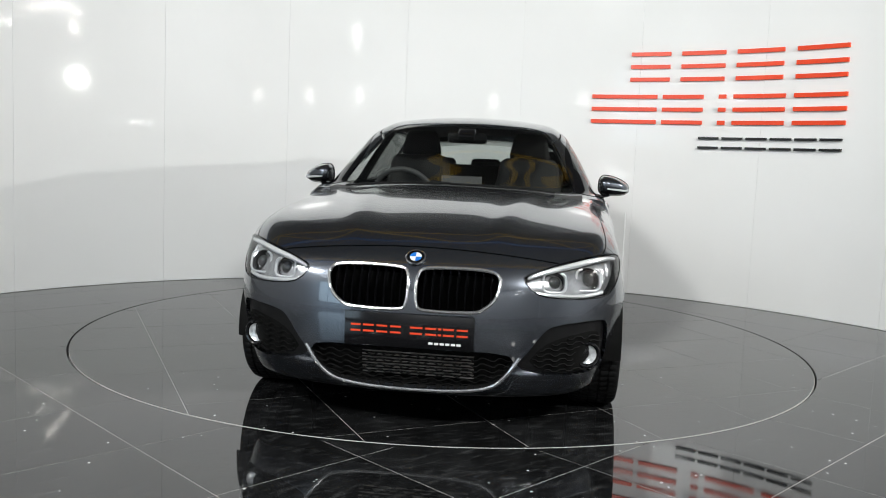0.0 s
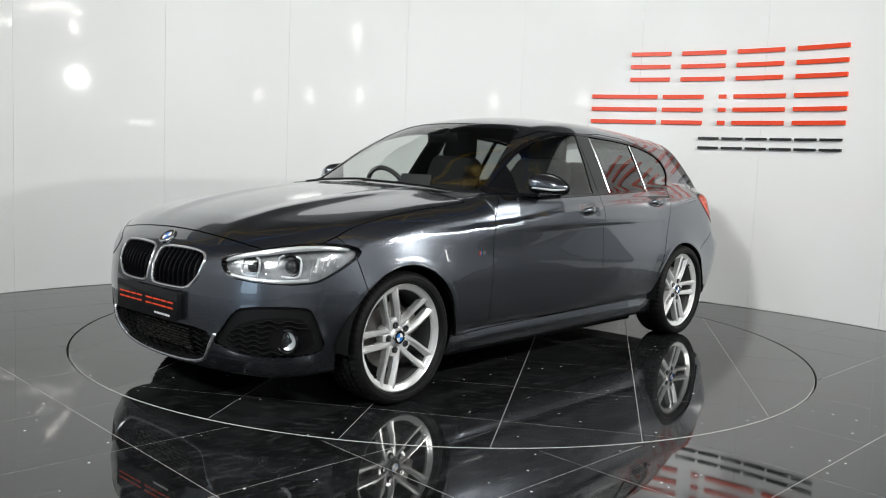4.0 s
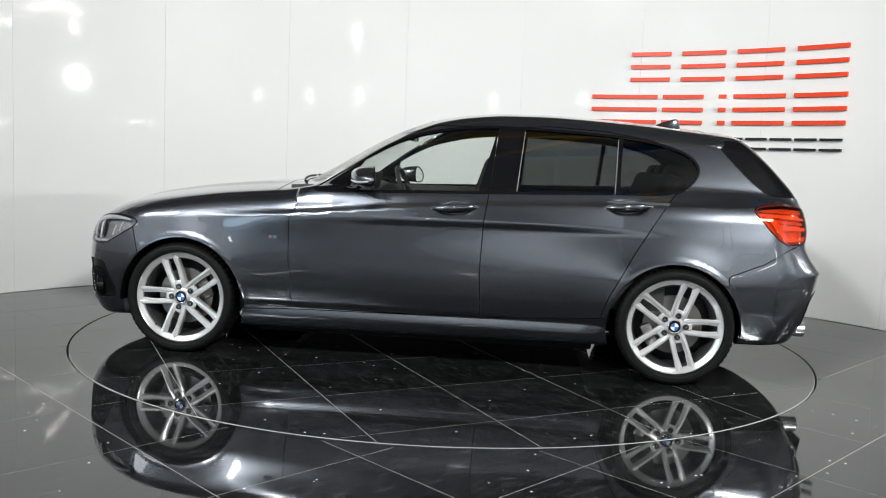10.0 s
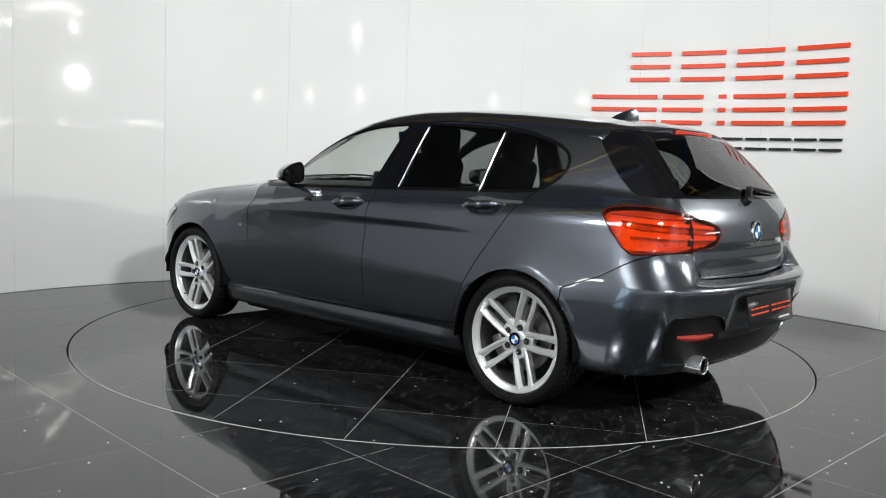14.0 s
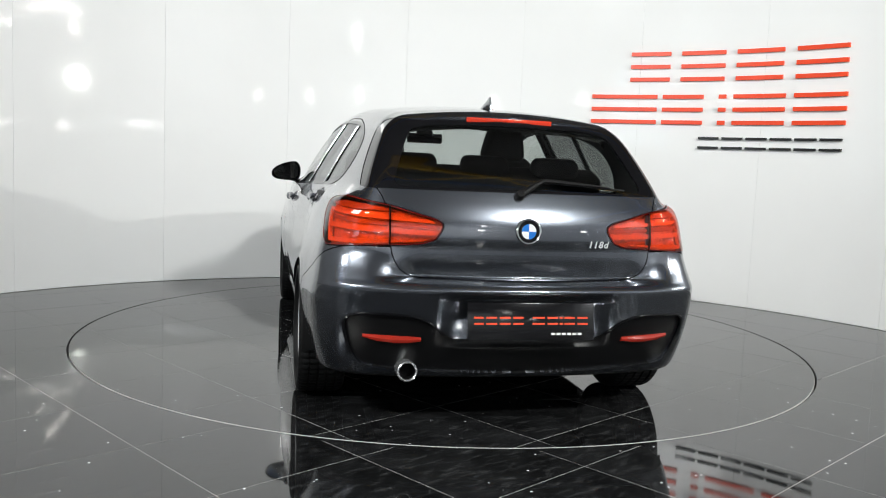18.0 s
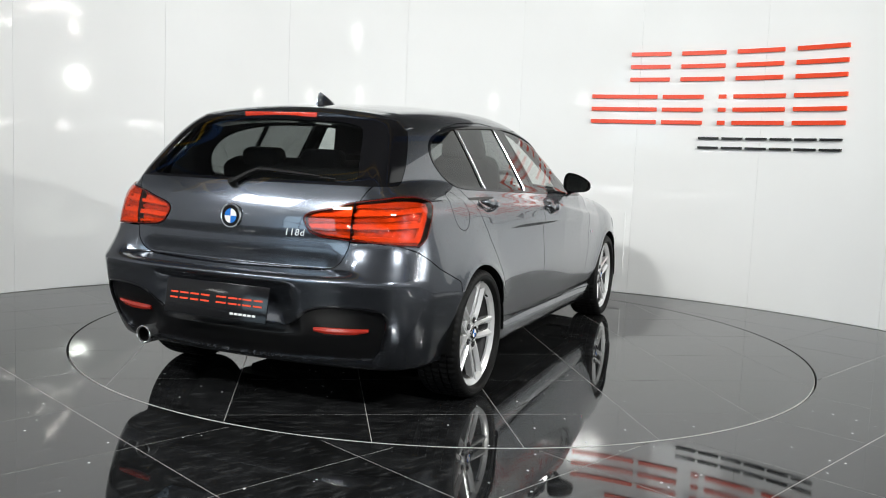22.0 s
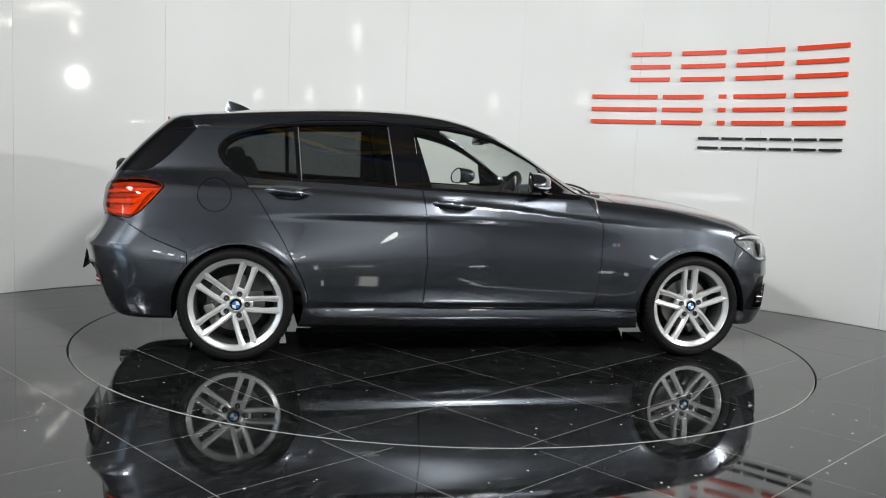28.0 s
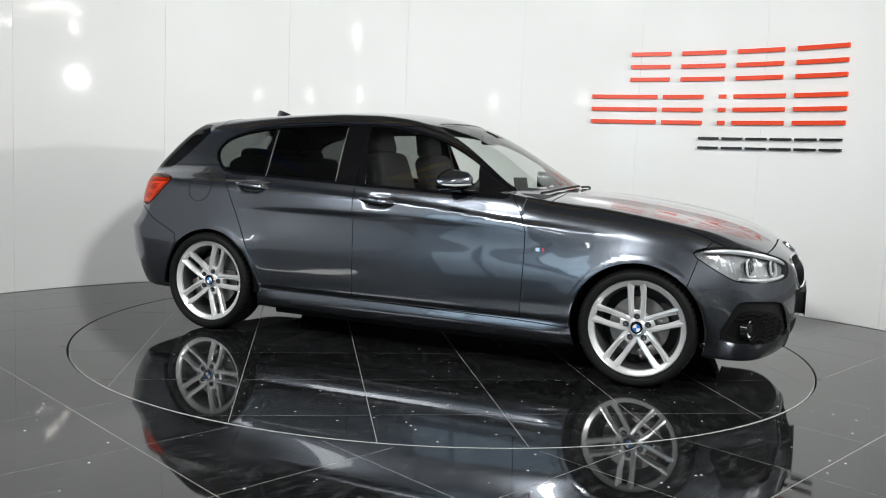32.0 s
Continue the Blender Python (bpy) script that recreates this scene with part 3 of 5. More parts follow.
def half_width(x, z):
    """Half the width of the lower body."""
    plan = curve([-2.25, -2.0, -1.7, -1.3, -0.6, 0.4, 1.0, 1.35, 1.7, 1.95, 2.2], [0.80, 0.843, 0.873, 0.886, 0.880, 0.879, 0.886, 0.889, 0.862, 0.822, 0.75], x)
    sec = curve([0.1, 0.2, 0.3, 0.42, 0.6, 0.75, 0.86, 0.95, 1.05], [-0.105, -0.066, -0.038, -0.015, 0.0, -0.004, -0.016, -0.045, -0.11], z)
    y = plan + sec
    line = curve([-1.9, -1.2, 0.0, 0.75, 1.1, 1.6], [0.945, 0.925, 0.87, 0.80, 0.775, 0.76], x)
    fade = np.clip((1.25 - x) / 0.5, 0, 1)
    d = z - line
    y = y + 0.016 * fade * np.exp(-((d / np.where(d < 0, 0.095, 0.018)) ** 2))
    skirt = np.clip((1.05 - np.abs(x)) / 0.2, 0, 1)
    ds = z - 0.232
    y = y + skirt * (0.012 * np.exp(-((ds / np.where(ds < 0, 0.06, 0.028)) ** 2)) - 0.010 * bell(z, 0.292, 0.018))
    y = y - 0.026 / (1 + np.exp((z - 0.42) / 0.035)) / (1 + np.exp((1.56 - x) / 0.04))
    haunch = np.clip((z - 0.54) / 0.40, 0, 1.2)
    y = y - 0.078 * haunch**1.15 * (np.clip((0.10 - x) / 1.15, 0, 1) + 0.7 * np.clip((x - 0.5) / 0.6, 0, 1))
    for cx, cz, r in (ARCH_F, ARCH_R):
        d = np.hypot(x - cx, z - cz)
        y = y + (0.008 * bell(d, r + 0.0, 0.085) + 0.003 * np.clip((r + 0.036 - d) / 0.022, 0, 1)) * np.clip((z - 0.25) / 0.2, 0, 1)
    for cx, cz in HANDLES:
        y = y - 0.017 * np.exp(-(((x - cx) / 0.075) ** 4) - ((z - cz) / 0.034) ** 4)
    return y


def hood_z(x, y):
    c = curve([0.3, 0.75, 0.95, 1.2, 1.5, 1.75, 1.95, 2.05, 2.15], [0.985, 0.985, 0.972, 0.948, 0.905, 0.852, 0.785, 0.735, 0.66], x)
    deck = curve([-2.2, -2.0, -1.7, -1.3, -0.5, 0.2, 0.55], [0.93, 0.965, 1.0, 1.012, 0.985, 0.962, 0.965], x)
    w = np.clip((x - 0.55) / 0.3, 0, 1)
    w = w * w * (3 - 2 * w)
    y = np.abs(y)
    drop = 0.095 * y**2 + 0.08 * np.clip(y - 0.6, 0, 1) ** 2
    rib = 0.010 * bell(y, 0.36 + 0.10 * (x - 1.4) * -1, 0.07) * np.clip((x - 0.7) / 0.3, 0, 1) * np.clip((2.05 - x) / 0.4, 0, 1)
    return w * (c - drop + rib) + (1 - w) * (deck - 0.0 * y)


def nose_x(y, z):
    f = curve([0.12, 0.2, 0.3, 0.45, 0.6, 0.69, 0.76, 0.9], [1.98, 2.07, 2.115, 2.125, 2.112, 2.088, 2.03, 1.85], z)
    y = np.abs(y)
    return f - 0.28 * y**2 - 0.42 * y**6


def tail_x(y, z):
    f = curve([0.12, 0.2, 0.3, 0.45, 0.57, 0.612, 0.632, 0.655, 0.735, 0.84, 0.93, 1.0, 1.13, 1.26, 1.45], [-1.98, -2.035, -2.10, -2.163, -2.192, -2.200, -2.180, -2.088, -2.100, -2.092, -2.073, -2.040, -1.93, -1.80, -1.62], z)
    y = np.abs(y)
    side = curve([0.12, 0.2, 0.3, 0.45, 0.57, 0.612, 0.64, 0.70, 0.75, 0.85, 0.93, 1.0, 1.13, 1.26, 1.45], [-1.98, -2.035, -2.10, -2.160, -2.188, -2.196, -2.176, -2.134, -2.110, -2.092, -2.073, -2.040, -1.93, -1.80, -1.62], z)
    w = np.clip((y - 0.44) / 0.22, 0, 1)
    f = f + (side - f) * w * w * (3 - 2 * w)
    niche = 0.030 * np.exp(-((y / 0.34) ** 10) - ((z - 0.485) / 0.105) ** 10)
    return f + 0.15 * y**2 + 0.42 * y**8 + niche


def bottom_z(x):
    return curve([-2.3, -1.75, -1.0, 0.9, 1.65, 2.0, 2.2], [0.225, 0.225, 0.175, 0.162, 0.178, 0.150, 0.150], x)


def body_f(p):
    """Below zero inside the car's outer skin."""
    x, y, z = p[..., 0], np.abs(p[..., 1]), p[..., 2]
    nose, tail = (x - nose_x(y, z)) * 0.95, (tail_x(y, z) - x) * 0.9
    low = smax((y - half_width(x, z)) * 0.98, (z - hood_z(x, y)) * 0.97, np.where(x > 0.7, 0.10, 0.05))
    low = smax(low, nose, 0.12)
    low = smax(low, tail, 0.10)
    low = smax(low, bottom_z(x) - z, 0.03)
    xs = x + 0.20 * y * y * np.clip((x + 0.6) / 0.8, 0, 1)
    roof = curve([-2.2, -1.86, -1.73, -1.45, -1.1, -0.8, -0.6, -0.4, -0.2, -0.01, 0.18, 0.375, 0.595, 0.80, 1.1, 1.5], [1.23, 1.322, 1.341, 1.371, 1.401, 1.419, 1.426, 1.425, 1.412, 1.383, 1.324, 1.230, 1.100, 0.982, 0.80, 0.55], xs)
    slope = np.where(x > 0.1, 0.86, 0.98)
    cab_w = curve([-2.1, -1.6, -1.0, -0.5, 0.0, 0.5, 0.9], [0.640, 0.695, 0.748, 0.783, 0.795, 0.77, 0.725], x)
    cab_w = cab_w - curve([-1.7, -0.5, 1.0], [0.41, 0.50, 0.50], x) * (z - 0.98) - 0.25 * np.clip(z - 0.98, 0, 1) ** 2
    cab = smax((z - roof + 0.055 * (y / 0.6) ** 2) * slope, (y - cab_w) * 0.88, 0.07)
    cab = smax(smax(cab, tail, 0.06), 0.80 - z, 0.03)
    return smin(low, cab, 0.035)


def skin():
    """Half of the car's skin (y >= 0), as rays from a line inside meet it."""
    z0, xa, xb = 0.60, -1.45, 1.40
    nm, nc, na = 290, 110, 190
    o, d = [], []
    th = np.linspace(0, math.pi, na + 1)
    for k in range(nc + 1):
        phi = math.pi / 2 * (1 - k / nc) ** 1.0
        o.append((xa, 0, z0))
        d.append((-math.sin(phi), math.cos(phi)))
    for k in range(1, nm):
        o.append((xa + (xb - xa) * k / nm, 0, z0))
        d.append((0.0, 1.0))
    for k in range(nc + 1):
        phi = math.pi / 2 * (k / nc)
        o.append((xb, 0, z0))
        d.append((math.sin(phi), math.cos(phi)))
    o, d = np.array(o), np.array(d)
    rows = len(o)
    O = np.repeat(o[:, None, :], na + 1, 1)
    D = np.stack([np.repeat(d[:, 0:1], na + 1, 1), d[:, 1:2] * np.sin(th)[None], d[:, 1:2] * np.cos(th)[None]], -1)
    lo, hi = np.full((rows, na + 1), 0.05), np.full((rows, na + 1), 1.9)
    for _ in range(34):
        mid = (lo + hi) / 2
        ins = body_f(O + D * mid[..., None]) < 0
        lo, hi = np.where(ins, mid, lo), np.where(ins, hi, mid)
    P = O + D * lo[..., None]
    P[:, 0, 1] = P[:, -1, 1] = 0
    e = 0.004
    N = np.stack([body_f(P + np.eye(3)[k] * e) - body_f(P - np.eye(3)[k] * e) for k in range(3)], -1)
    N[:, 0, 1] = N[:, -1, 1] = 0
    N /= np.linalg.norm(N, axis=-1)[..., None] + 1e-12
    faces = []
    w = na + 1
    for r in range(rows - 1):
        for c in range(na):
            q = (r * w + c, r * w + c + 1, (r + 1) * w + c + 1, (r + 1) * w + c)
            if r == 0:
                q = (q[1], q[2], q[3]) if c == 0 else ((q[0], q[2], q[3]) if False else q)
            faces.append(q[::-1])
    return Soup(P.reshape(-1, 3), N.reshape(-1, 3)), faces


def side_region(points, rounds=2, ymin=0.35, fine=0.0):
    pts = smooth_loop(points, rounds, True, fine) if rounds else np.array(points, float)
    return lambda p: np.maximum(poly_dist(pts, p[:, 0], p[:, 2]), ymin - p[:, 1])


def front_region(points, rounds=2, xmin=0.0, sign=1):
    """Outline seen along the car: points of (y, z)."""
    pts = smooth_loop(points, rounds) if rounds else np.array(points, float)
    return lambda p: np.maximum(poly_dist(pts, p[:, 1], p[:, 2]), (xmin - p[:, 0] * sign))


def corner_region(points, sign, rounds=2):
    """Outline seen on a corner, 45 degrees to the car: points of (s, z), s = (y - sign * x) / sqrt2 + 1.0."""
    pts = smooth_loop(points, rounds) if rounds else np.array(points, float)
    return lambda p: np.maximum(poly_dist(pts, (p[:, 1] - sign * p[:, 0]) / math.sqrt(2) + 1.0, p[:, 2]), 0.9 - sign * p[:, 0])


CAR = tagged(new("car", None), "dark grey metallic five-door hatchback with silver alloy wheels", "car")
CAR.matrix_basis = turn_pose(0, CAR_X, CAR_Y)


def both(soup, polys, name, material, parent=None, offset=0.0, flange=0.012, label=""):
    """The part on both sides of the car."""
    out = []
    for mir in (False, True):
        out.append(part_mesh(name, soup.mesh(name, polys, material, offset, flange, mir), parent or CAR, label))
    return out


def whole(soup, polys, name, material, parent=None, offset=0.0, flange=0.012, label=""):
    """One part that spans the car's middle."""
    a, b = soup.mesh(name, polys, material, offset, 0, False), soup.mesh(name, polys, material, offset, 0, True)
    bm = bmesh.new()
    bm.from_mesh(a)
    bm.from_mesh(b)
    bmesh.ops.remove_doubles(bm, verts=[v for v in bm.verts if abs(v.co.y) < 1e-4], dist=2e-4)
    rim = [e for e in bm.edges if len(e.link_faces) == 1]
    for f in bm.faces:
        f.smooth = True
    if flange and rim:
        bm.normal_update()
        low = {}
        for e in rim:
            for v in e.verts:
                if v not in low:
                    low[v] = bm.verts.new(v.co - v.normal * flange)
        for e in rim:
            l = e.link_loops[0]
            v1, v2 = l.vert, l.link_loop_next.vert
            f = bm.faces.new((v2, v1, low[v1], low[v2]))
            f.smooth = True
            e.smooth = False
    me = bpy.data.meshes.new(name)
    bm.to_mesh(me)
    bm.free()
    me.materials.append(material)
    bpy.data.meshes.remove(a)
    bpy.data.meshes.remove(b)
    return part_mesh(name, me, parent or CAR, label)


# outlines on the skin, metres in the car's own space
DLO = [(0.64, 0.945), (0.467, 1.055), (0.317, 1.154), (0.163, 1.229), (0.008, 1.273), (-0.18, 1.304), (-0.39, 1.316), (-0.79, 1.302), (-1.07, 1.283), (-1.28, 1.247), (-1.415, 1.193), (-1.452, 1.122), (-1.412, 1.062), (-1.335, 1.002), (-1.0, 0.993), (-0.485, 0.975), (0.246, 0.953), (0.488, 0.944)]
DOOR_F = [(0.60, 0.99), (0.685, 0.88), (0.733, 0.77), (0.730, 0.55), (0.712, 0.292), (0.2, 0.287), (-0.322, 0.295), (-0.310, 0.55), (-0.320, 0.80), (-0.345, 1.0), (-0.368, 1.318), (-0.03, 1.32), (0.17, 1.265), (0.34, 1.178), (0.5, 1.08)]
DOOR_R = [(-0.322, 0.295), (-0.310, 0.55), (-0.320, 0.80), (-0.345, 1.0), (-0.368, 1.318), (-0.65, 1.335), (-0.95, 1.32), (-1.2, 1.28), (-1.37, 1.225), (-1.45, 1.14), (-1.43, 1.06), (-1.32, 0.99), (-1.245, 0.89), (-1.11, 0.67), (-0.995, 0.45), (-0.965, 0.36), (-0.96, 0.31)]


def build_body():
    s, polys = skin()
    under, polys = s.split(polys, lambda p: p[:, 2] - bottom_z(p[:, 0]) - 0.012)
    for cx, cz, r in (ARCH_F, ARCH_R):
        ring = lambda p: np.maximum(np.hypot(p[:, 0] - cx, p[:, 2] - cz) - r, 0.35 - p[:, 1])
        _, polys = s.split(polys, ring)
        _, under = s.split(under, ring)
    whole(s, under, "underbody", M_PLASTIC, flange=0, label="black plastic underbody")
    # glass
    screen, polys = s.split(polys, front_region([(-0.8, 0.985), (0, 0.99), (0.4, 0.985), (0.61, 0.972), (0.665, 0.98), (0.62, 1.09), (0.54, 1.24), (0.495, 1.315), (0.43, 1.345), (0.25, 1.360), (-0.8, 1.366)], 2, -0.14))
    back, polys = s.split(polys, side_region([(-2.6, 1.0), (-2.1, 1.0), (-1.90, 1.001), (-1.815, 1.006), (-1.735, 1.068), (-1.664, 1.14), (-1.604, 1.206), (-1.563, 1.256), (-1.535, 1.300), (-1.9, 1.300), (-2.6, 1.300)], 1, -9.0))
    gback, sback = s.split(back, front_region([(-0.8, 1.014), (0.3, 1.014), (0.48, 1.012), (0.545, 1.02), (0.515, 1.10), (0.470, 1.22), (0.435, 1.268), (0.2, 1.285), (-0.8, 1.285)], 2, 1.55, -1))
    region = side_region(DLO, 2)
    dlo, polys = s.split(polys, lambda p: region(p) - 0.014)
    panes, frame_p = s.split(dlo, region)
    sail, rest = s.split(panes, lambda p: 0.435 - p[:, 0] - 0.35 * (p[:, 2] - 0.95))
    pf, rest = s.split(rest, lambda p: -(p[:, 0] + 0.285 + 0.235 * (p[:, 2] - 0.98)))
    post, rest = s.split(rest, lambda p: -(p[:, 0] + 0.485 + 0.09 * (p[:, 2] - 0.98)))
    pr, rest = s.split(rest, lambda p: -(p[:, 0] + 1.005 + 0.06 * (p[:, 2] - 0.98)))
    bar, pq = s.split(rest, lambda p: -(p[:, 0] + 1.03 + 0.06 * (p[:, 2] - 0.98)))
    post_a, post_b = s.cut(post, lambda p: -(p[:, 0] + 0.345 + 0.07 * (p[:, 2] - 1.0)))
    whole(s, screen, "windscreen", M_GLASS, offset=-0.003, flange=0.006, label="clear windscreen glass")
    whole(s, gback, "rear_window", M_TINT_REAR, offset=-0.003, flange=0.006, label="tinted rear window glass")
    whole(s, sback, "rear_window_frame", M_BLACK, offset=-0.002, flange=0.01, label="gloss black rear window border")
    both(s, frame_p, "window_trim", M_BLACK, offset=0.002, label="gloss black window surround")
    both(s, sail, "mirror_sail", M_BLACK, offset=-0.002)
    both(s, pf, "front_side_window", M_GLASS, offset=-0.004)
    both(s, pr, "rear_side_window", M_TINT, offset=-0.004, label="dark tinted glass")
    both(s, pq, "quarter_window", M_TINT, offset=-0.004, label="dark tinted glass")
    both(s, post_a, "front_door_pillar", M_BLACK, label="gloss black pillar cover")
    both(s, post_b, "rear_door_pillar", M_BLACK, label="gloss black pillar cover")
    both(s, bar, "window_divider", M_BLACK)
    # thin bright tubes stand in for the reflections along the glass edges
    for sg in (1, -1):
        for at, slope, z0, z1, name in ((-0.485, -0.09, 0.975, 1.30, "pillar_glint"), (-1.005, -0.06, 0.98, 1.275, "divider_glint")):
            run = [skin_at("y", x=at + slope * (z - 0.98), z=z) for z in np.linspace(z0, z1, 7)]
            part(name, bm_tube([(p.x, sg * (p.y + 0.0005), p.z) for p in run], 0.003, 6), M_BRIGHT, CAR, "thin bright tube for the reflection along a glass edge")
    # lamps and grilles
    head, polys = s.cut(polys, corner_region(HEAD, 1, 1))
    tail, polys = s.cut(polys, corner_region(TAIL, -1, 1))
    kid, polys = s.split(polys, front_region(KIDNEY, 2, 1.7))
    mouth, polys = s.split(polys, front_region(MOUTH, 1, 1.7))
    fog, polys = s.split(polys, front_region(FOG, 1, 1.5))
    diff, polys = s.split(polys, front_region(DIFFUSER, 1, 1.6, -1))
    build_lamps(s, head, tail)
    build_front(s, kid, mouth, fog)
    whole(s, diff, "diffuser", M_SATIN, offset=-0.012, flange=-0.012, label="black rear bumper insert")
    # panels
    sill, polys = s.cut(polys, side_region([(1.05, 0.1), (1.05, 0.265), (0.7, 0.278), (-0.33, 0.288), (-0.9, 0.325), (-1.05, 0.34), (-1.05, 0.1)], 0))
    front_door, polys = s.cut(polys, side_region(DOOR_F, 2, 0.35, 0.06))
    rear_door, polys = s.cut(polys, side_region(DOOR_R, 2, 0.35, 0.06))
    hood, polys = s.cut(polys, hood_region)
    fender, polys = s.cut(polys, lambda p: np.maximum(np.maximum(0.60 - p[:, 0], 0.3 - p[:, 1]), np.maximum(p[:, 2] - 1.0, p[:, 0] - 1.60 - 0.30 * (p[:, 2] - 0.60) - 0.6 * np.clip(p[:, 2] - 0.72, 0, 1))))
    bump_f, polys = s.cut(polys, lambda p: np.maximum(1.50 - p[:, 0], p[:, 2] - 0.9))
    gate, polys = s.cut(polys, front_region([(-1, 0.643), (0.43, 0.645), (0.51, 0.665), (0.552, 0.73), (0.56, 0.80), (0.575, 0.93), (0.60, 0.99), (0.63, 1.02), (-1, 1.02)], 1, 1.62, -1))
    bump_r, polys = s.cut(polys, side_region([(-1.58, 0.05), (-1.60, 0.588), (-1.78, 0.66), (-1.91, 0.737), (-2.0, 0.77), (-2.5, 0.77), (-2.5, 0.05)], 0, -1))
    flap, shell_r = s.cut(polys, lambda p: np.maximum(np.hypot(p[:, 0] + 1.465, p[:, 2] - 0.893) - 0.087, 0.3 - p[:, 1]), 0.0016)
    both(s, sill, "side_skirt", M_PAINT)
    fd = both(s, front_door, "front_door", M_PAINT)
    rd = both(s, rear_door, "rear_door", M_PAINT)
    whole(s, hood, "bonnet", M_PAINT)
    whole(s, bump_f, "front_bumper", M_PAINT)
    whole(s, bump_r, "rear_bumper", M_PAINT)
    whole(s, gate, "tailgate", M_PAINT)
    both(s, fender, "front_wing", M_PAINT)
    part_mesh("body_side", s.mesh("body_side", polys, M_PAINT, flange=0.012), CAR, "roof half, pillars and rear wing in dark grey")
    part_mesh("body_side", s.mesh("body_side", shell_r, M_PAINT, flange=0.012, mirror=True), CAR, "roof half, pillars and rear wing in dark grey")
    part_mesh("fuel_flap", s.mesh("fuel_flap", flap, M_PAINT, flange=0.01, mirror=True), CAR, "round fuel filler flap")
    top, _ = s.split(polys + rear_door + front_door, lambda p: np.maximum(0.985 - p[:, 2], -1.75 - p[:, 0]))
    both(s, top, "headlining", M_LINING, offset=-0.022, flange=0, label="dark grey headlining and pillar trim")
    return s, fd, rd


HEAD = [(-0.13, 0.66), (-0.09, 0.682), (0.05, 0.72), (0.21, 0.745), (0.33, 0.752), (0.44, 0.742), (0.478, 0.71), (0.40, 0.65), (0.33, 0.607), (0.28, 0.586), (0.16, 0.578), (-0.03, 0.586), (-0.10, 0.607)]
TAIL = [(-0.228, 0.85), (-0.215, 0.882), (-0.14, 0.905), (-0.035, 0.938), (0.06, 0.952), (0.165, 0.966), (0.26, 0.962), (0.336, 0.94), (0.318, 0.875), (0.25, 0.757), (0.157, 0.762), (-0.06, 0.775), (-0.195, 0.787)]
KIDNEY = [(0.014, 0.63), (0.024, 0.678), (0.06, 0.689), (0.2, 0.692), (0.32, 0.686), (0.354, 0.66), (0.35, 0.62), (0.335, 0.572), (0.285, 0.53), (0.25, 0.52), (0.05, 0.52), (0.019, 0.535)]
MOUTH = [(-0.6, 0.368), (0.30, 0.368), (0.434, 0.345), (0.385, 0.262), (0.33, 0.212), (0.2, 0.192), (-0.6, 0.188)]
FOG = [(0.425, 0.318), (0.470, 0.360), (0.530, 0.445), (0.575, 0.478), (0.77, 0.492), (0.802, 0.465), (0.798, 0.288), (0.75, 0.266), (0.60, 0.260), (0.46, 0.290)]
DIFFUSER = [(-0.6, 0.40), (0.285, 0.40), (0.343, 0.43), (0.42, 0.492), (0.52, 0.511), (0.70, 0.507), (0.735, 0.48), (0.735, 0.43), (0.70, 0.33), (0.64, 0.262), (-0.6, 0.24)]


def hood_region(p):
    side = curve([0.5, 0.7, 1.14, 1.5, 1.66, 1.8, 1.9], [0.755, 0.758, 0.765, 0.778, 0.782, 0.75, 0.70], p[:, 0])
    return np.maximum(np.maximum(p[:, 1] - side, 0.62 - p[:, 0]), np.maximum(0.762 - 0.125 * p[:, 1] ** 2 - p[:, 2], 1.0 - 0.6 * p[:, 0] - 0.5))


def last_inside(path, lo, hi):
    """The outermost parameter in lo..hi whose point path(t) lies inside the skin."""
    for _ in range(3):
        t = np.linspace(lo, hi, 48)
        f = body_f(path(t)) < 0
        k = int(np.nonzero(f)[0][-1]) if f.any() else 0
        lo, hi = t[k], t[min(k + 1, 47)]
    return lo


def skin_at(axis, **at):
    """The outermost point of the skin along an axis ('x', '-x', 'y' or 'z') at the two other coordinates."""
    sign = -1 if axis[0] == "-" else 1
    k = "xyz".index(axis[-1])
    base, way = np.zeros(3), np.zeros(3)
    way[k] = sign
    for c, val in at.items():
        base["xyz".index(c)] = val
    t = last_inside(lambda t: base + t[:, None] * way, {0: 1.2, 1: 0.2, 2: 0.5}[k], 2.5 if k == 0 else 1.7)
    return Vector(base + t * way)


def skin_normal(p):
    q = np.array(p)
    g = [body_f((q + np.eye(3)[k] * 0.004)[None])[0] - body_f((q - np.eye(3)[k] * 0.004)[None])[0] for k in range(3)]
    return Vector(g).normalized()


def corner_point(s_, z, sign):
    """The skin's point at (s, z) of a corner outline."""
    m = (s_ - 1.0) * math.sqrt(2)
    y = last_inside(lambda t: np.stack([sign * (t - m), t, 0 * t + z], 1), 0.0, 1.1)
    return Vector((sign * (y - m), y, z))


def flip(p):
    return Vector((p[0], -p[1], p[2]))


def ring_at(name, c, n, r, tube, material, parent, flat=1.0, segs=36):
    """A ring of round bar about the axis n."""
    m = Vector(n).to_track_quat("Z", "Y").to_matrix()
    pts = [Vector(c) + m @ Vector((r * math.cos(2 * math.pi * k / segs), r * flat * math.sin(2 * math.pi * k / segs), 0)) for k in range(segs)]
    return part(name, bm_tube(pts, tube, 8, True), material, parent)


def disc_at(name, c, n, profile, material, parent, label="", segs=32):
    m = Matrix.Translation(Vector(c)) @ Vector(n).to_track_quat("Z", "Y").to_matrix().to_4x4()
    return part(name, bm_lathe(profile, segs, m), material, parent, label)


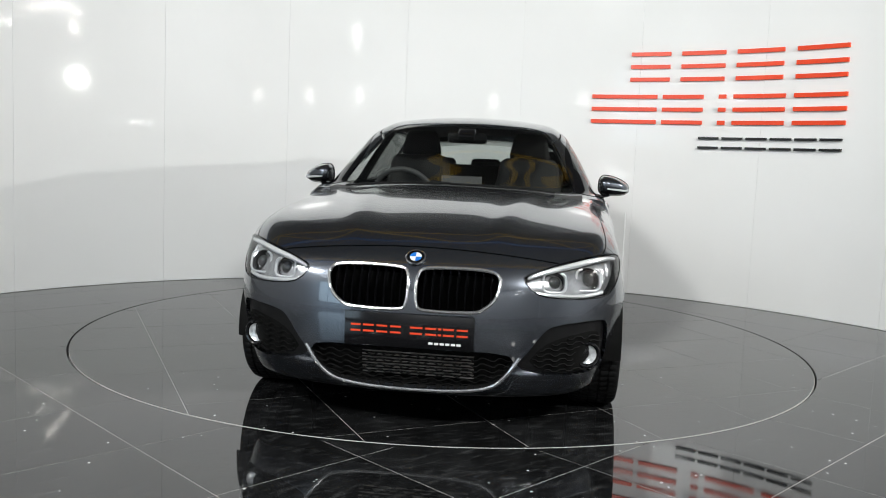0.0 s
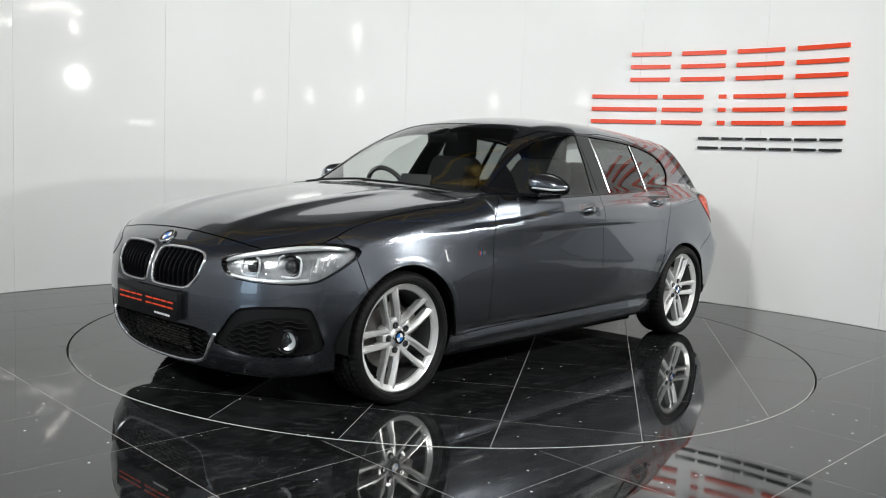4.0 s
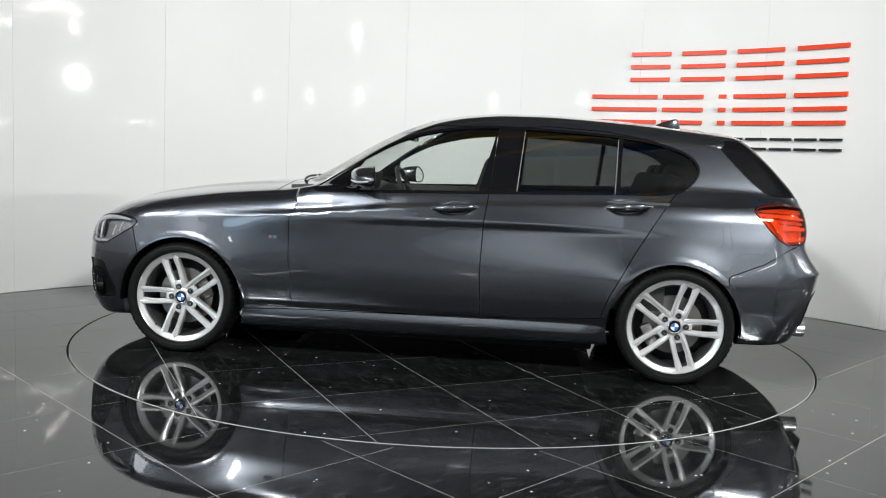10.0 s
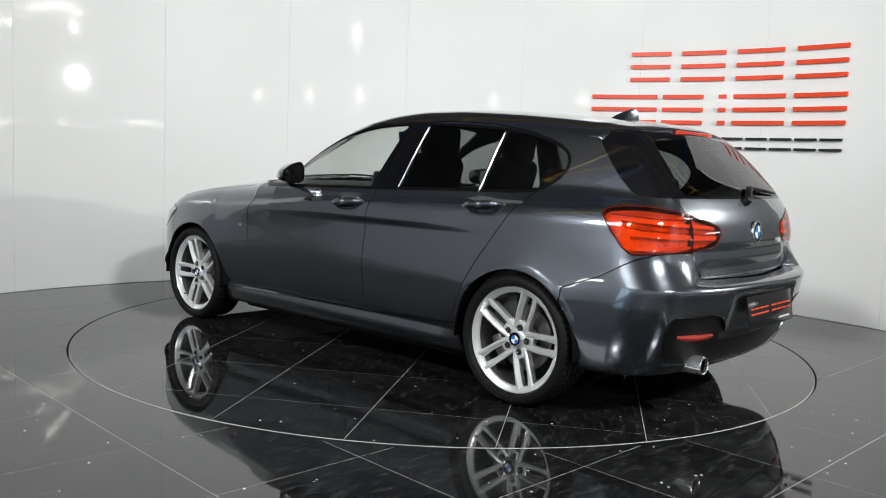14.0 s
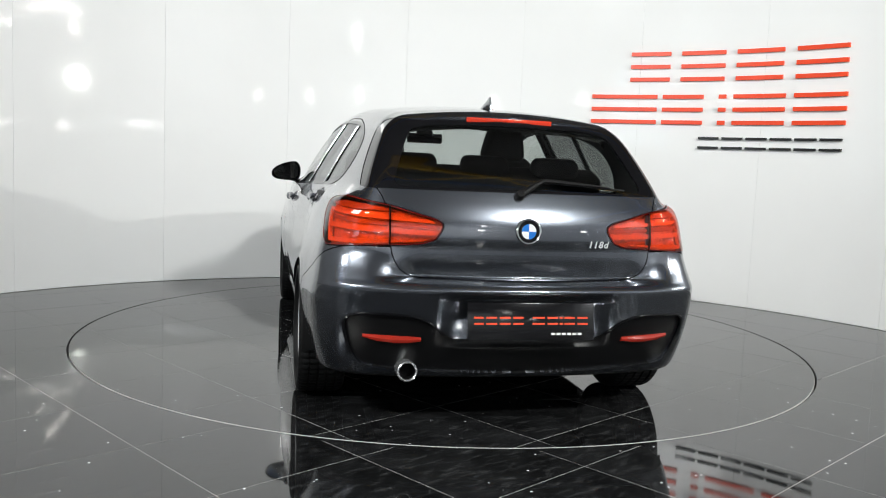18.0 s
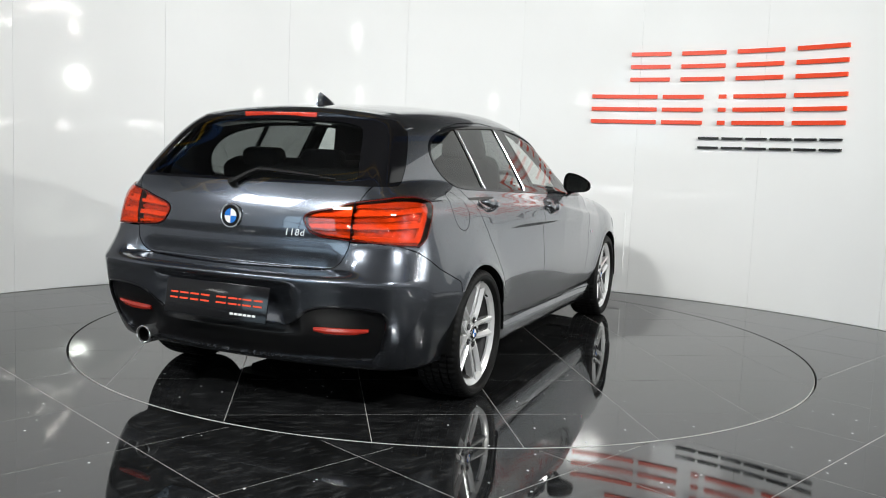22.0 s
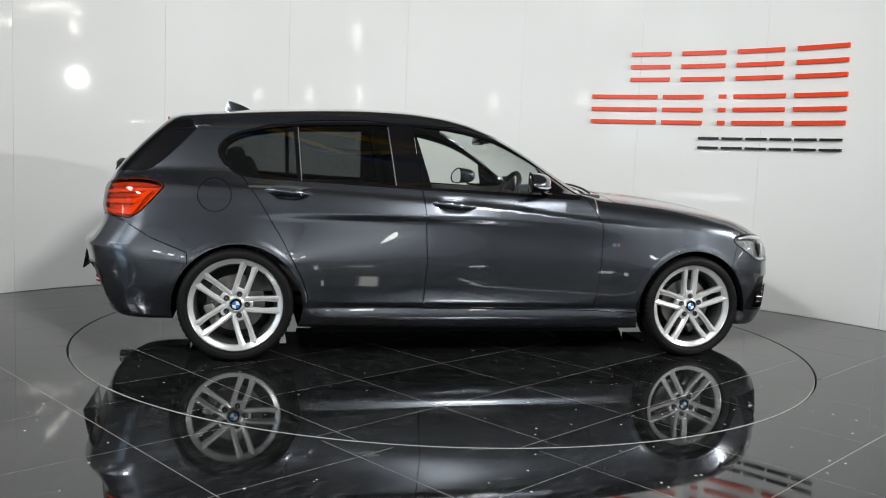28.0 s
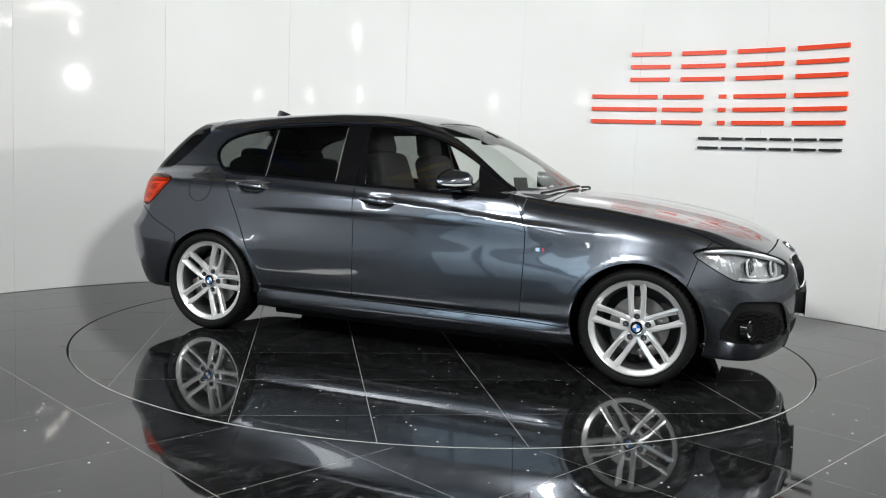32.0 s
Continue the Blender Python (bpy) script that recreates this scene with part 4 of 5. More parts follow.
def build_lamps(s, head, tail):
    lenses = both(s, head, "headlamp", M_LENS, offset=0.0, flange=0.004, label="clear headlamp with twin white rings")
    edge = smooth_loop(HEAD, 1)
    for k, lens in enumerate(lenses):
        mir = (lambda p: p) if k == 0 else flip
        part_mesh("housing", s.mesh("housing", head, M_HOUSING, -0.034, -0.034, k == 1), lens, "silver grey lamp housing")
        for y, z, r in ((0.715, 0.655, 0.054), (0.572, 0.648, 0.047)):
            p = skin_at("x", y=y, z=z)
            n = (skin_normal(p) + Vector((1.2, 0.1, 0))).normalized()
            c, nn = mir(p - n * 0.024), Vector((n.x, n.y if k == 0 else -n.y, n.z))
            m = Matrix.Translation(c) @ nn.to_track_quat("Z", "Y").to_matrix().to_4x4()
            # an angular light guide, open at its top
            pts = []
            for i in range(25):
                a = radians(118 + 304 * i / 24)
                q = (abs(math.cos(a)) ** 4 + abs(math.sin(a)) ** 4) ** -0.25
                pts.append(m @ Vector((r * 1.02 * q * math.cos(a), r * 0.84 * q * math.sin(a), 0)))
            part("light_ring", bm_tube(pts, 0.0052, 8), M_DRL, lens, "white angular light guide")
            for f in (0.84, 0.70):
                part("ring_shade", bm_lathe([(r * f, -0.010), (r * f * 1.04, -0.004), (r * f * 1.08, -0.010)], 28, m @ Matrix.Diagonal((1, 0.86, 1, 1))), M_DARK_CHROME, lens)
            disc_at("projector_bowl", c - nn * 0.014, nn, [(0, -0.02), (r * 0.5, -0.02), (r * 0.88, 0.002), (r * 0.95, 0.002)], M_VOID, lens)
            disc_at("projector_lens", c - nn * 0.006, nn, [(0, 0.012), (r * 0.2, 0.0105), (r * 0.4, 0.006), (r * 0.55, -0.004), (r * 0.58, -0.012)], M_LAMP_GLASS, lens)
        brow = [(-0.105, 0.665), (-0.06, 0.684), (0.05, 0.708), (0.20, 0.732), (0.33, 0.738), (0.42, 0.728)]
        pts = []
        for a, z in smooth_loop(brow, 2, False):
            p = corner_point(a, z, 1)
            pts.append(mir(p - skin_normal(p) * 0.010))
        part("light_brow", bm_tube(pts, [0.005 + 0.008 * math.sin(math.pi * i / (len(pts) - 1)) for i in range(len(pts))], 8), M_DRL, lens, "white light strip")
        low = [(-0.085, 0.606), (-0.03, 0.596), (0.12, 0.588), (0.26, 0.598)]
        pts = [mir(p - skin_normal(p) * 0.02) for p in (corner_point(a, z, 1) for a, z in smooth_loop(low, 2, False))]
        part("lower_trim", bm_tube(pts, 0.0085, 8), M_FOG, lens)
        pts = [mir(corner_point(a, z, 1)) for a, z in edge]
        part("lamp_seal", bm_tube(pts, 0.003, 6, True), M_BLACK, lens)
        # stepped reflector towards the outer corner
        for i in range(5):
            run = []
            for j in range(7):
                a = 0.262 + 0.026 * i + 0.010 * j / 6
                z = 0.618 + 0.014 * i + (0.690 + 0.010 * i - 0.618 - 0.014 * i) * j / 6
                p = corner_point(a, z, 1)
                run.append(mir(p - skin_normal(p) * (0.042 - 0.006 * (i % 2))))
            part("reflector_step", bm_tube(run, 0.010, 6, flat=0.5), M_FOG, lens)
    # tail lamps: outer and inner half, with light bars and darker bands
    outer, inner = s.cut(tail, lambda p: 0.562 - p[:, 1], 0.003)
    for name, polys in (("tail_lamp", outer), ("tailgate_lamp", inner)):
        lamps = both(s, polys, name, M_TAIL_GLASS, offset=0.003, flange=0.004, label="clear red tail lamp with paler light bars inside")
        along = lambda p: (p[:, 1] + p[:, 0]) / math.sqrt(2) + 1.0
        rim = corner_region(TAIL, -1, 1)
        edge = lambda p: 0.25 + (p[:, 2] - 0.757) * 0.47
        low = lambda p, c, w: np.maximum(np.abs(p[:, 2] - c) - w, along(p) - edge(p) + 0.03)
        # name, material, depth below the glass, outline
        zones = (
            ("upper_shade", M_TAIL_SHADE, -0.014, lambda p: 0.918 + 0.045 * along(p) - p[:, 2]),
            ("light_bar", M_TAIL_BAR, -0.008, lambda p: low(p, 0.890 + 0.07 * along(p), 0.0075)),
            ("divider", M_TAIL_SHADE, -0.018, lambda p: low(p, 0.866 + 0.06 * along(p), 0.008)),
            ("light_bar", M_TAIL_BAR, -0.008, lambda p: low(p, 0.838 + 0.04 * along(p), 0.010)),
            ("light_bar", M_TAIL_BAR, -0.008, lambda p: np.maximum(np.maximum(p[:, 2] - 0.915, 0.775 - p[:, 2]), np.maximum(edge(p) - 0.050 - along(p), along(p) - edge(p) + 0.026))),
            ("light_bar", M_TAIL_BAR, -0.006, lambda p: low(p, 0.787, 0.009)),
        )
        for k, lamp in enumerate(lamps):
            part_mesh("lamp_back", s.mesh("lamp_back", polys, M_TAIL_BACK, -0.028, -0.028, k == 1), lamp, "pale stepped reflector")
            for zone, material, depth, g in zones:
                lo = s.split(polys, lambda p: np.maximum(g(p), rim(p) + 0.010))[0]
                if lo:
                    part_mesh(zone, s.mesh(zone, lo, material, depth, 0.012, k == 1), lamp)
            border = s.split(polys, lambda p: -rim(p) - 0.005)[0]
            part_mesh("lamp_border", s.mesh("lamp_border", border, M_TAIL_DEEP, 0.004, 0.003, k == 1), lamp)


def wave_bars(parent, region, y0, y1, z0, z1, rows, depth, sign=1, name="grille_bar", amp=0.006, pitch=0.07):
    """Wavy cross bars inside an outline of (y, z)."""
    for i in range(rows):
        z = z0 + (z1 - z0) * (i + 0.5) / rows
        pts, run = [], []
        n = 60
        for k in range(n + 1):
            y = y0 + (y1 - y0) * k / n
            zz = z + amp * max(-1, min(1, 2.2 * math.sin(2 * math.pi * y / pitch)))
            if poly_dist(region, np.array([abs(y)]), np.array([zz]))[0] < -0.004:
                p = skin_at("x", y=abs(y), z=zz)
                run.append((p.x - depth, y, zz))
            elif run:
                pts.append(run)
                run = []
        if run:
            pts.append(run)
        for run in pts:
            if len(run) > 3:
                part(name, bm_tube(run, 0.0042, 5, flat=0.8), M_VOID, parent)


def build_front(s, kid, mouth, fog):
    loop = smooth_loop(KIDNEY, 2)
    for k, back in enumerate(both(s, kid, "kidney_grille", M_VOID, offset=-0.05, flange=-0.05, label="black grille with chrome surround")):
        sg = 1 if k == 0 else -1
        pts = [Vector((p.x - 0.001, p.y * sg, p.z)) for p in (skin_at("x", y=y, z=z) for y, z in loop)]
        part("chrome_surround", bm_tube(pts, 0.0072, 8, True), M_BRIGHT, back, "polished chrome grille surround")
        for i in range(9):
            y = 0.048 + i * 0.0335
            zz = [z for z in np.linspace(0.50, 0.70, 120) if poly_dist(loop, np.array([y]), np.array([z]))[0] < -0.005]
            if len(zz) < 5:
                continue
            bm = bmesh.new()
            rows = []
            for z in np.linspace(zz[0], zz[-1], 10):
                x = skin_at("x", y=y, z=z).x
                lead = 0.004 + 0.008 * math.sin(math.pi * (z - zz[0]) / (zz[-1] - zz[0]))
                rows.append([bm.verts.new((x + d, sg * (y + w), z)) for d, w in ((lead - 0.008, -0.0018), (lead - 0.004, 0.0), (lead - 0.008, 0.0018), (-0.038, 0.0045), (-0.038, -0.0045))])
            for a, b in zip(rows, rows[1:]):
                for j in range(5):
                    bm.faces.new((a[j], a[(j + 1) % 5], b[(j + 1) % 5], b[j]))
            part("grille_slat", bm, M_BLACK, back)
    low = whole(s, mouth, "lower_grille", M_VOID, offset=-0.055, flange=-0.055, label="black lower air intake with wavy bars")
    wave_bars(low, smooth_loop(MOUTH, 1), -0.43, 0.43, 0.195, 0.365, 7, 0.022)
    for i in range(8):
        z = 0.245 + i * 0.013
        part("radiator_fin", bm_box(0.006, 0.46, 0.005, pose(skin_at("x", y=0, z=z).x - 0.045, 0.03, z)), M_DISC, low)
    lip = [(0.442, 0.343), (0.388, 0.258), (0.33, 0.204), (0.2, 0.184), (0.0, 0.180)]
    pts = [skin_at("x", y=y, z=z) for y, z in smooth_loop(lip, 2, False)]
    pts = pts[:-1] + [flip(p) for p in pts[::-1]]
    part("bumper_lip", bm_tube(pts, 0.007, 8, flat=1.2), M_PAINT_EDGE, low, "bright satin lip along the lower intake")
    region = smooth_loop([(0.47, 0.305), (0.53, 0.385), (0.62, 0.425), (0.765, 0.445), (0.786, 0.39), (0.782, 0.285), (0.64, 0.262)], 1)
    for k, back in enumerate(both(s, fog, "fog_lamp_surround", M_PLASTIC, offset=-0.016, flange=-0.016, label="matt black corner intake with fog lamp")):
        sg = 1 if k == 0 else -1
        mesh_p, _ = s.split(fog, lambda p: poly_dist(region, p[:, 1], p[:, 2]))
        part_mesh("intake_shadow", s.mesh("intake_shadow", mesh_p, M_VOID, -0.0155, 0.0, k == 1), back)
        for i in range(7):
            z = 0.285 + i * 0.0225
            run = []
            for y in np.linspace(0.48, 0.82, 50):
                zz = z + 0.005 * max(-1, min(1, 2.2 * math.sin(2 * math.pi * y / 0.06)))
                if poly_dist(region, np.array([y]), np.array([zz]))[0] < 0 and math.hypot(y - 0.722, zz - 0.338) > 0.058:
                    p = skin_at("x", y=y, z=zz)
                    run.append((p.x - 0.008, sg * y, zz))
                elif run:
                    if len(run) > 2:
                        part("intake_bar", bm_tube(run, 0.0034, 5), M_VOID, back)
                    run = []
            if len(run) > 2:
                part("intake_bar", bm_tube(run, 0.0034, 5), M_VOID, back)
        p = skin_at("x", y=0.722, z=0.338)
        n = Vector((0.93, 0.36 * sg, 0.0))
        c = Vector((p.x - 0.010, p.y * sg, p.z))
        disc_at("fog_lamp_ring", c, n, [(0.058, -0.03), (0.056, 0.002), (0.050, 0.006), (0.044, 0.004), (0.042, -0.012)], M_BLACK, back)
        disc_at("fog_lamp", c, n, [(0, 0.006), (0.02, 0.005), (0.034, 0.001), (0.041, -0.008)], M_LENS, back, "clear round fog lamp")
        disc_at("fog_reflector", c, n, [(0, -0.022), (0.012, -0.022), (0.016, -0.014), (0.028, -0.012), (0.040, -0.004)], M_FOG, back, segs=14)


BODY, FRONT_DOORS, REAR_DOORS = build_body()


def build_wheel():
    """A wheel whose axle is y, outer side towards +y."""
    up = Matrix.Rotation(radians(-90), 4, "X")
    rim = part("wheel", bm_lathe([(0.219, 0.060), (0.222, 0.070), (0.232, 0.077), (0.243, 0.0805), (0.2475, 0.0855), (0.2525, 0.082), (0.2530, 0.066), (0.246, 0.064), (0.236, 0.056), (0.219, 0.060)], 72, up), M_ALLOY, CAR, "silver five-twin-spoke alloy wheel")
    prof = [(0.235, -0.105), (0.258, -0.112), (0.288, -0.108), (0.3005, -0.098), (0.3055, -0.085)]
    for g in (-0.062, -0.022, 0.018, 0.058):
        prof += [(0.3075, g - 0.007), (0.3075, g - 0.0045), (0.300, g - 0.004), (0.300, g + 0.004), (0.3075, g + 0.0045), (0.3075, g + 0.007)]
    prof += [(0.3058, 0.083), (0.3015, 0.094), (0.2900, 0.1045), (0.2800, 0.1070), (0.2780, 0.1055), (0.2680, 0.1075), (0.2600, 0.1040), (0.2540, 0.0940), (0.2500, 0.078)]
    tyre = bm_lathe(prof, 180)
    for v in tyre.verts:
        rr = math.hypot(v.co.x, v.co.y)
        if rr > 0.2985 and round(math.degrees(math.atan2(v.co.y, v.co.x)) / 2.0) % 3 == 0:
            v.co.x *= 1 - 0.005 / rr
            v.co.y *= 1 - 0.005 / rr
    bmesh.ops.transform(tyre, matrix=up, verts=tyre.verts)
    part("tyre", tyre, M_RUBBER, rim, "black low-profile tyre")
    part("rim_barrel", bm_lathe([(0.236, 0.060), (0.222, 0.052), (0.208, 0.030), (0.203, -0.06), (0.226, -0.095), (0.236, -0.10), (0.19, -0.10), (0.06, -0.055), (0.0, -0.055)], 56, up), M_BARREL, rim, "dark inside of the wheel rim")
    part("hub", bm_lathe([(0.0, 0.066), (0.036, 0.066), (0.041, 0.060), (0.050, 0.056), (0.072, 0.053), (0.079, 0.046), (0.080, 0.0)], 40, up), M_ALLOY, rim)
    # from the hub outwards: radius, offset of the spoke's middle, half width, height of its face, depth
    stations = ((0.040, 0.0190, 0.0190, 0.056, 0.05), (0.072, 0.0250, 0.0190, 0.062, 0.045), (0.098, 0.0305, 0.0150, 0.066, 0.042), (0.15, 0.0330, 0.0145, 0.071, 0.042), (0.195, 0.0325, 0.0165, 0.0745, 0.042), (0.222, 0.0325, 0.0195, 0.0775, 0.04), (0.241, 0.0330, 0.0220, 0.0800, 0.02))
    for k in range(5):
        bm = bmesh.new()
        for sgn in (-1, 1):
            rows = []
            for r, off, w, h, dep in stations:
                c = Vector((r, sgn * off, 0))
                # a raised ridge off the middle and a slope down to the slot between the pair
                rows.append([bm.verts.new(c + Vector((0, a * w * sgn, h - b))) for a, b in ((-0.8, dep), (-1, 0.015), (-0.55, 0.007), (0.10, 0.0), (0.70, 0.0005), (1, 0.007), (0.85, dep))])
            for a, b in zip(rows, rows[1:]):
                for i in range(7):
                    bm.faces.new((a[i], a[(i + 1) % 7], b[(i + 1) % 7], b[i]))
            bm.faces.new(rows[0])
            bm.faces.new(rows[-1][::-1])
        # web that joins the pair next to the hub
        bm_add(bm, bm_box(0.046, 0.040, 0.034, pose(0.070, 0, 0.042), 0.006))
        bmesh.ops.transform(bm, matrix=up @ Matrix.Rotation(radians(72 * k), 4, "Z"), verts=bm.verts)
        part("spoke", bm, M_ALLOY, rim, angle=22)
    for k in range(5):
        a = radians(72 * k)
        place = up @ Matrix.Translation((0.060 * math.cos(a), 0.060 * math.sin(a), 0))
        # dark disc on the closed hub gives the shade of a bolt hole
        part("bolt_hole_shade", bm_lathe([(0, 0.0640), (0.0135, 0.0640), (0.0150, 0.0655), (0.0160, 0.060)], 16, place), M_BARREL, rim)
        part("wheel_bolt", bm_lathe([(0, 0.0645), (0.0055, 0.0650), (0.0075, 0.0680), (0.0095, 0.0680), (0.0105, 0.0640)], 12, place), M_DARK_CHROME, rim)
    part("brake_disc", bm_lathe([(0.06, -0.005), (0.155, -0.005), (0.155, -0.030), (0.06, -0.030)], 48, up, True), M_DISC, rim)
    bm = bm_box(0.062, 0.12, 0.05, pose(0.135, 0, 0.006), 0.012)
    bmesh.ops.transform(bm, matrix=up @ Matrix.Rotation(radians(205), 4, "Z"), verts=bm.verts)
    part("brake_caliper", bm, M_DISC, rim, "grey brake caliper")
    part("tyre_valve", bm_tube([up @ Vector((0.150, 0.168, 0.060)), up @ Vector((0.142, 0.160, 0.078))], 0.0045, 8), M_RUBBER, rim)
    roundel(rim, up @ Matrix.Translation((0, 0, 0.0690)), 0.034)
    return rim


def roundel(parent, m, r, name="roundel"):
    """A small round badge: dark ring and four quarters, in the plane z = 0 of m."""
    base = part(name, bm_lathe([(0, -0.004), (r, -0.004), (r, 0.001), (r * 0.93, 0.003), (r * 0.9, 0.0015), (r * 0.64, 0.0015), (r * 0.6, 0.003), (0, 0.003)], 32, m), M_BLACK, parent, "round badge with blue and white quarters")
    part("badge_rim", bm_lathe([(r * 0.86, 0.0018), (r * 0.88, 0.0046), (r * 0.97, 0.0052), (r * 1.04, 0.0030), (r * 1.06, -0.004)], 32, m), M_CHROME, base, "polished metal rim")
    for k in range(4):
        bm = bmesh.new()
        pts = [(0, 0)] + [(r * 0.6 * math.cos(radians(90 * k + a)), r * 0.6 * math.sin(radians(90 * k + a))) for a in range(0, 91, 15)]
        bm.faces.new([bm.verts.new((x, y, 0.0042)) for x, y in pts])
        bmesh.ops.transform(bm, matrix=m, verts=bm.verts)
        part("badge_quarter", bm, M_BLUE if k % 2 else M_WHITE, base, smooth=False)
    return base


WHEEL = build_wheel()
for wx, wy, ry, rz in ((WHEEL_X, 0.773, 0, 0), (WHEEL_X, -0.773, -87, 180), (-WHEEL_X, 0.780, 180, 0), (-WHEEL_X, -0.780, 180, 180)):
    m = pose(wx, wy, WHEEL_Z, 0, ry, rz)
    if rz == 0 and wx > 0:
        WHEEL.matrix_basis = m
    else:
        copy_thing(WHEEL, m)


# ---- fittings of the car ----
def soft_box(sx, sy, sz, r, m, segs=3):
    return bm_box(sx, sy, sz, m, r, segs)


MIRROR_X = 0.285


def build_mirrors():
    """Wedge-shaped housings: tall next to the window, low at the tip, flat towards the rear."""
    for sg in (1, -1):
        def shell(zone):
            """The cap, the black lower shell or the rim round the glass."""
            bm = bmesh.new()
            rows = []
            us = [0.0, 0.02, 0.06, 0.14, 0.26, 0.4, 0.55, 0.7, 0.82, 0.91, 0.965, 0.99, 1.0]
            for u in us:
                y = 0.806 + 0.178 * u
                end = math.sqrt(max(0.0, 1 - (2 * u - 1) ** 8))
                zt = float(curve([0, 0.15, 0.4, 0.75, 1.0], [1.064, 1.079, 1.074, 1.052, 1.026], u))
                zb = float(curve([0, 0.4, 0.8, 1.0], [0.966, 0.962, 0.966, 0.978], u))
                dep = float(curve([0, 0.2, 0.6, 0.9, 1.0], [0.118, 0.128, 0.112, 0.078, 0.052], u)) * (0.35 + 0.65 * end)
                zm, zh = (zt + zb) / 2, (zt - zb) / 2 * (0.30 + 0.70 * end)
                ring = []
                for k in range(25):
                    b = -math.pi / 2 + math.pi * k / 24
                    cb, sb = abs(math.cos(b)) ** 0.72, abs(math.sin(b)) ** 0.80 * (1 if b > 0 else -1)
                    ring.append(Vector((MIRROR_X - 0.035 * u + dep * cb, sg * y, zm + zh * sb)))
                rows.append(ring)
            lo, hi = {"cap": (8, 24), "foot": (0, 8)}[zone]
            verts = [[bm.verts.new(p) for p in ring[lo:hi + 1]] for ring in rows]
            for a, b in zip(verts, verts[1:]):
                for k in range(len(a) - 1):
                    bm.faces.new((a[k], a[k + 1], b[k + 1], b[k]))
            for ring in (verts[0], verts[-1]):
                if len(ring) > 2:
                    bm.faces.new(ring)
            return bm, rows
        bm, rows = shell("cap")
        cap = part("door_mirror", bm, M_PAINT, CAR, "dark grey wedge-shaped door mirror with black foot", angle=50)
        part("mirror_foot", shell("foot")[0], M_BLACK, cap, angle=50)
        back = bmesh.new()
        loop = [r[24] for r in rows] + [r[0] for r in rows[::-1]]
        back.faces.new([back.verts.new(p + Vector((0.004, 0, 0))) for p in loop])
        part("mirror_backing", back, M_BLACK, cap, smooth=False)
        part("mirror_rim", bm_tube(smooth_loop([tuple(p + Vector((0.001, 0, 0))) for p in loop], 1), 0.0045, 6, True), M_BLACK, cap)
        glass = bmesh.new()
        mid = Vector((MIRROR_X - 0.017, sg * 0.893, 1.018))
        for dx in (0.0005, 0.003):
            glass.faces.new([glass.verts.new(mid + (p - mid) * 0.87 + Vector((dx, 0, 0))) for p in loop])
        part("mirror_glass", glass, M_MIRROR, cap, smooth=False)
        part("mirror_arm", bm_tube([(0.355, sg * 0.86, 0.962), (0.385, sg * 0.82, 0.955), (0.44, sg * 0.765, 0.957)], [0.016, 0.021, 0.026], 10, flat=0.55), M_BLACK, cap)
        part("indicator_strip", bm_tube([r[10] + Vector((0.0005, 0, 0)) for r in rows[4:12]], [0.004, 0.005, 0.006, 0.0065, 0.0065, 0.006, 0.005, 0.0035], 6), M_DRL, cap, "pale indicator strip")


def build_handles():
    for k, (cx, cz) in enumerate(HANDLES):
        for sg, doors in ((1, 0), (-1, 1)):
            door = (FRONT_DOORS if k == 0 else REAR_DOORS)[doors]
            pts, rad = [], []
            for i in range(17):
                u = -1 + i / 8
                x = cx + 0.118 * u
                base = skin_at("y", x=cx + 0.118 * (1 if u > 0 else -1), z=cz).y
                pts.append((x, sg * (base + 0.004 + 0.017 * (1 - u**4)), cz + 0.002 - 0.009 * u))
                rad.append(0.004 + 0.0105 * (1 - abs(u) ** 3.2))
            part("door_handle", bm_tube(pts, rad, 10, flat=1.45), M_PAINT, door, "body-coloured pull handle")
            # thin pale tube for the glint along the edge of the dish behind the handle
            rim = []
            for i in range(44):
                q = 2 * math.pi * i / 44
                c, w = math.cos(q), math.sin(q)
                x = cx + 0.128 * math.copysign(abs(c) ** 0.9, c)
                lift = 0.012 * min(1.0, (1 - abs(c)) * 5) + 0.019 * max(0.0, 1 - (abs(c) / 0.55) ** 2) ** 0.7
                z = cz + 0.001 - 0.009 * c + lift * (1 if w > 0 else -1) * min(1.0, abs(w) * 3)
                rim.append((x, sg * (skin_at("y", x=x, z=z).y + 0.0005), z))
            part("handle_dish_glint", bm_tube(rim + rim[:1], 0.0026, 6), M_PAINT_EDGE, door, "thin bright tube for the glint along the handle dish's edge")


def plate(name, x, sg, z0, z1, w, tilt, label):
    """A plate with plain bars of print; sg +1 faces forward."""
    m = pose(x, 0.0, (z0 + z1) / 2, 0, 0, 0 if sg > 0 else 180) @ pose(0, 0, 0, 0, tilt, 0)
    h = z1 - z0
    base = part(name, bm_box(0.006, w, h, m, 0.002), M_PLATE, CAR, label)
    widths = [0.9, 1, 1, 1, 0.45, 1.15, 1, 0.3, 1, 1]
    total = sum(widths)
    y = -w * 0.46
    for i, k in enumerate(widths):
        dy = w * 0.92 * k / total
        if i != 4:
            for zz in (0.012, -0.012):
                part("print_bar", bm_box(0.0012, dy * 0.80, 0.0075, m @ pose(0.0035, y + dy / 2, h * 0.02 + zz)), M_RED_TEXT, base, smooth=False)
        y += dy
    for i in range(6):
        part("print_bar", bm_box(0.0012, 0.017, 0.009, m @ pose(0.0035, w * 0.17 + i * 0.0225, -h * 0.33)), M_WHITE, base, smooth=False)
    return base


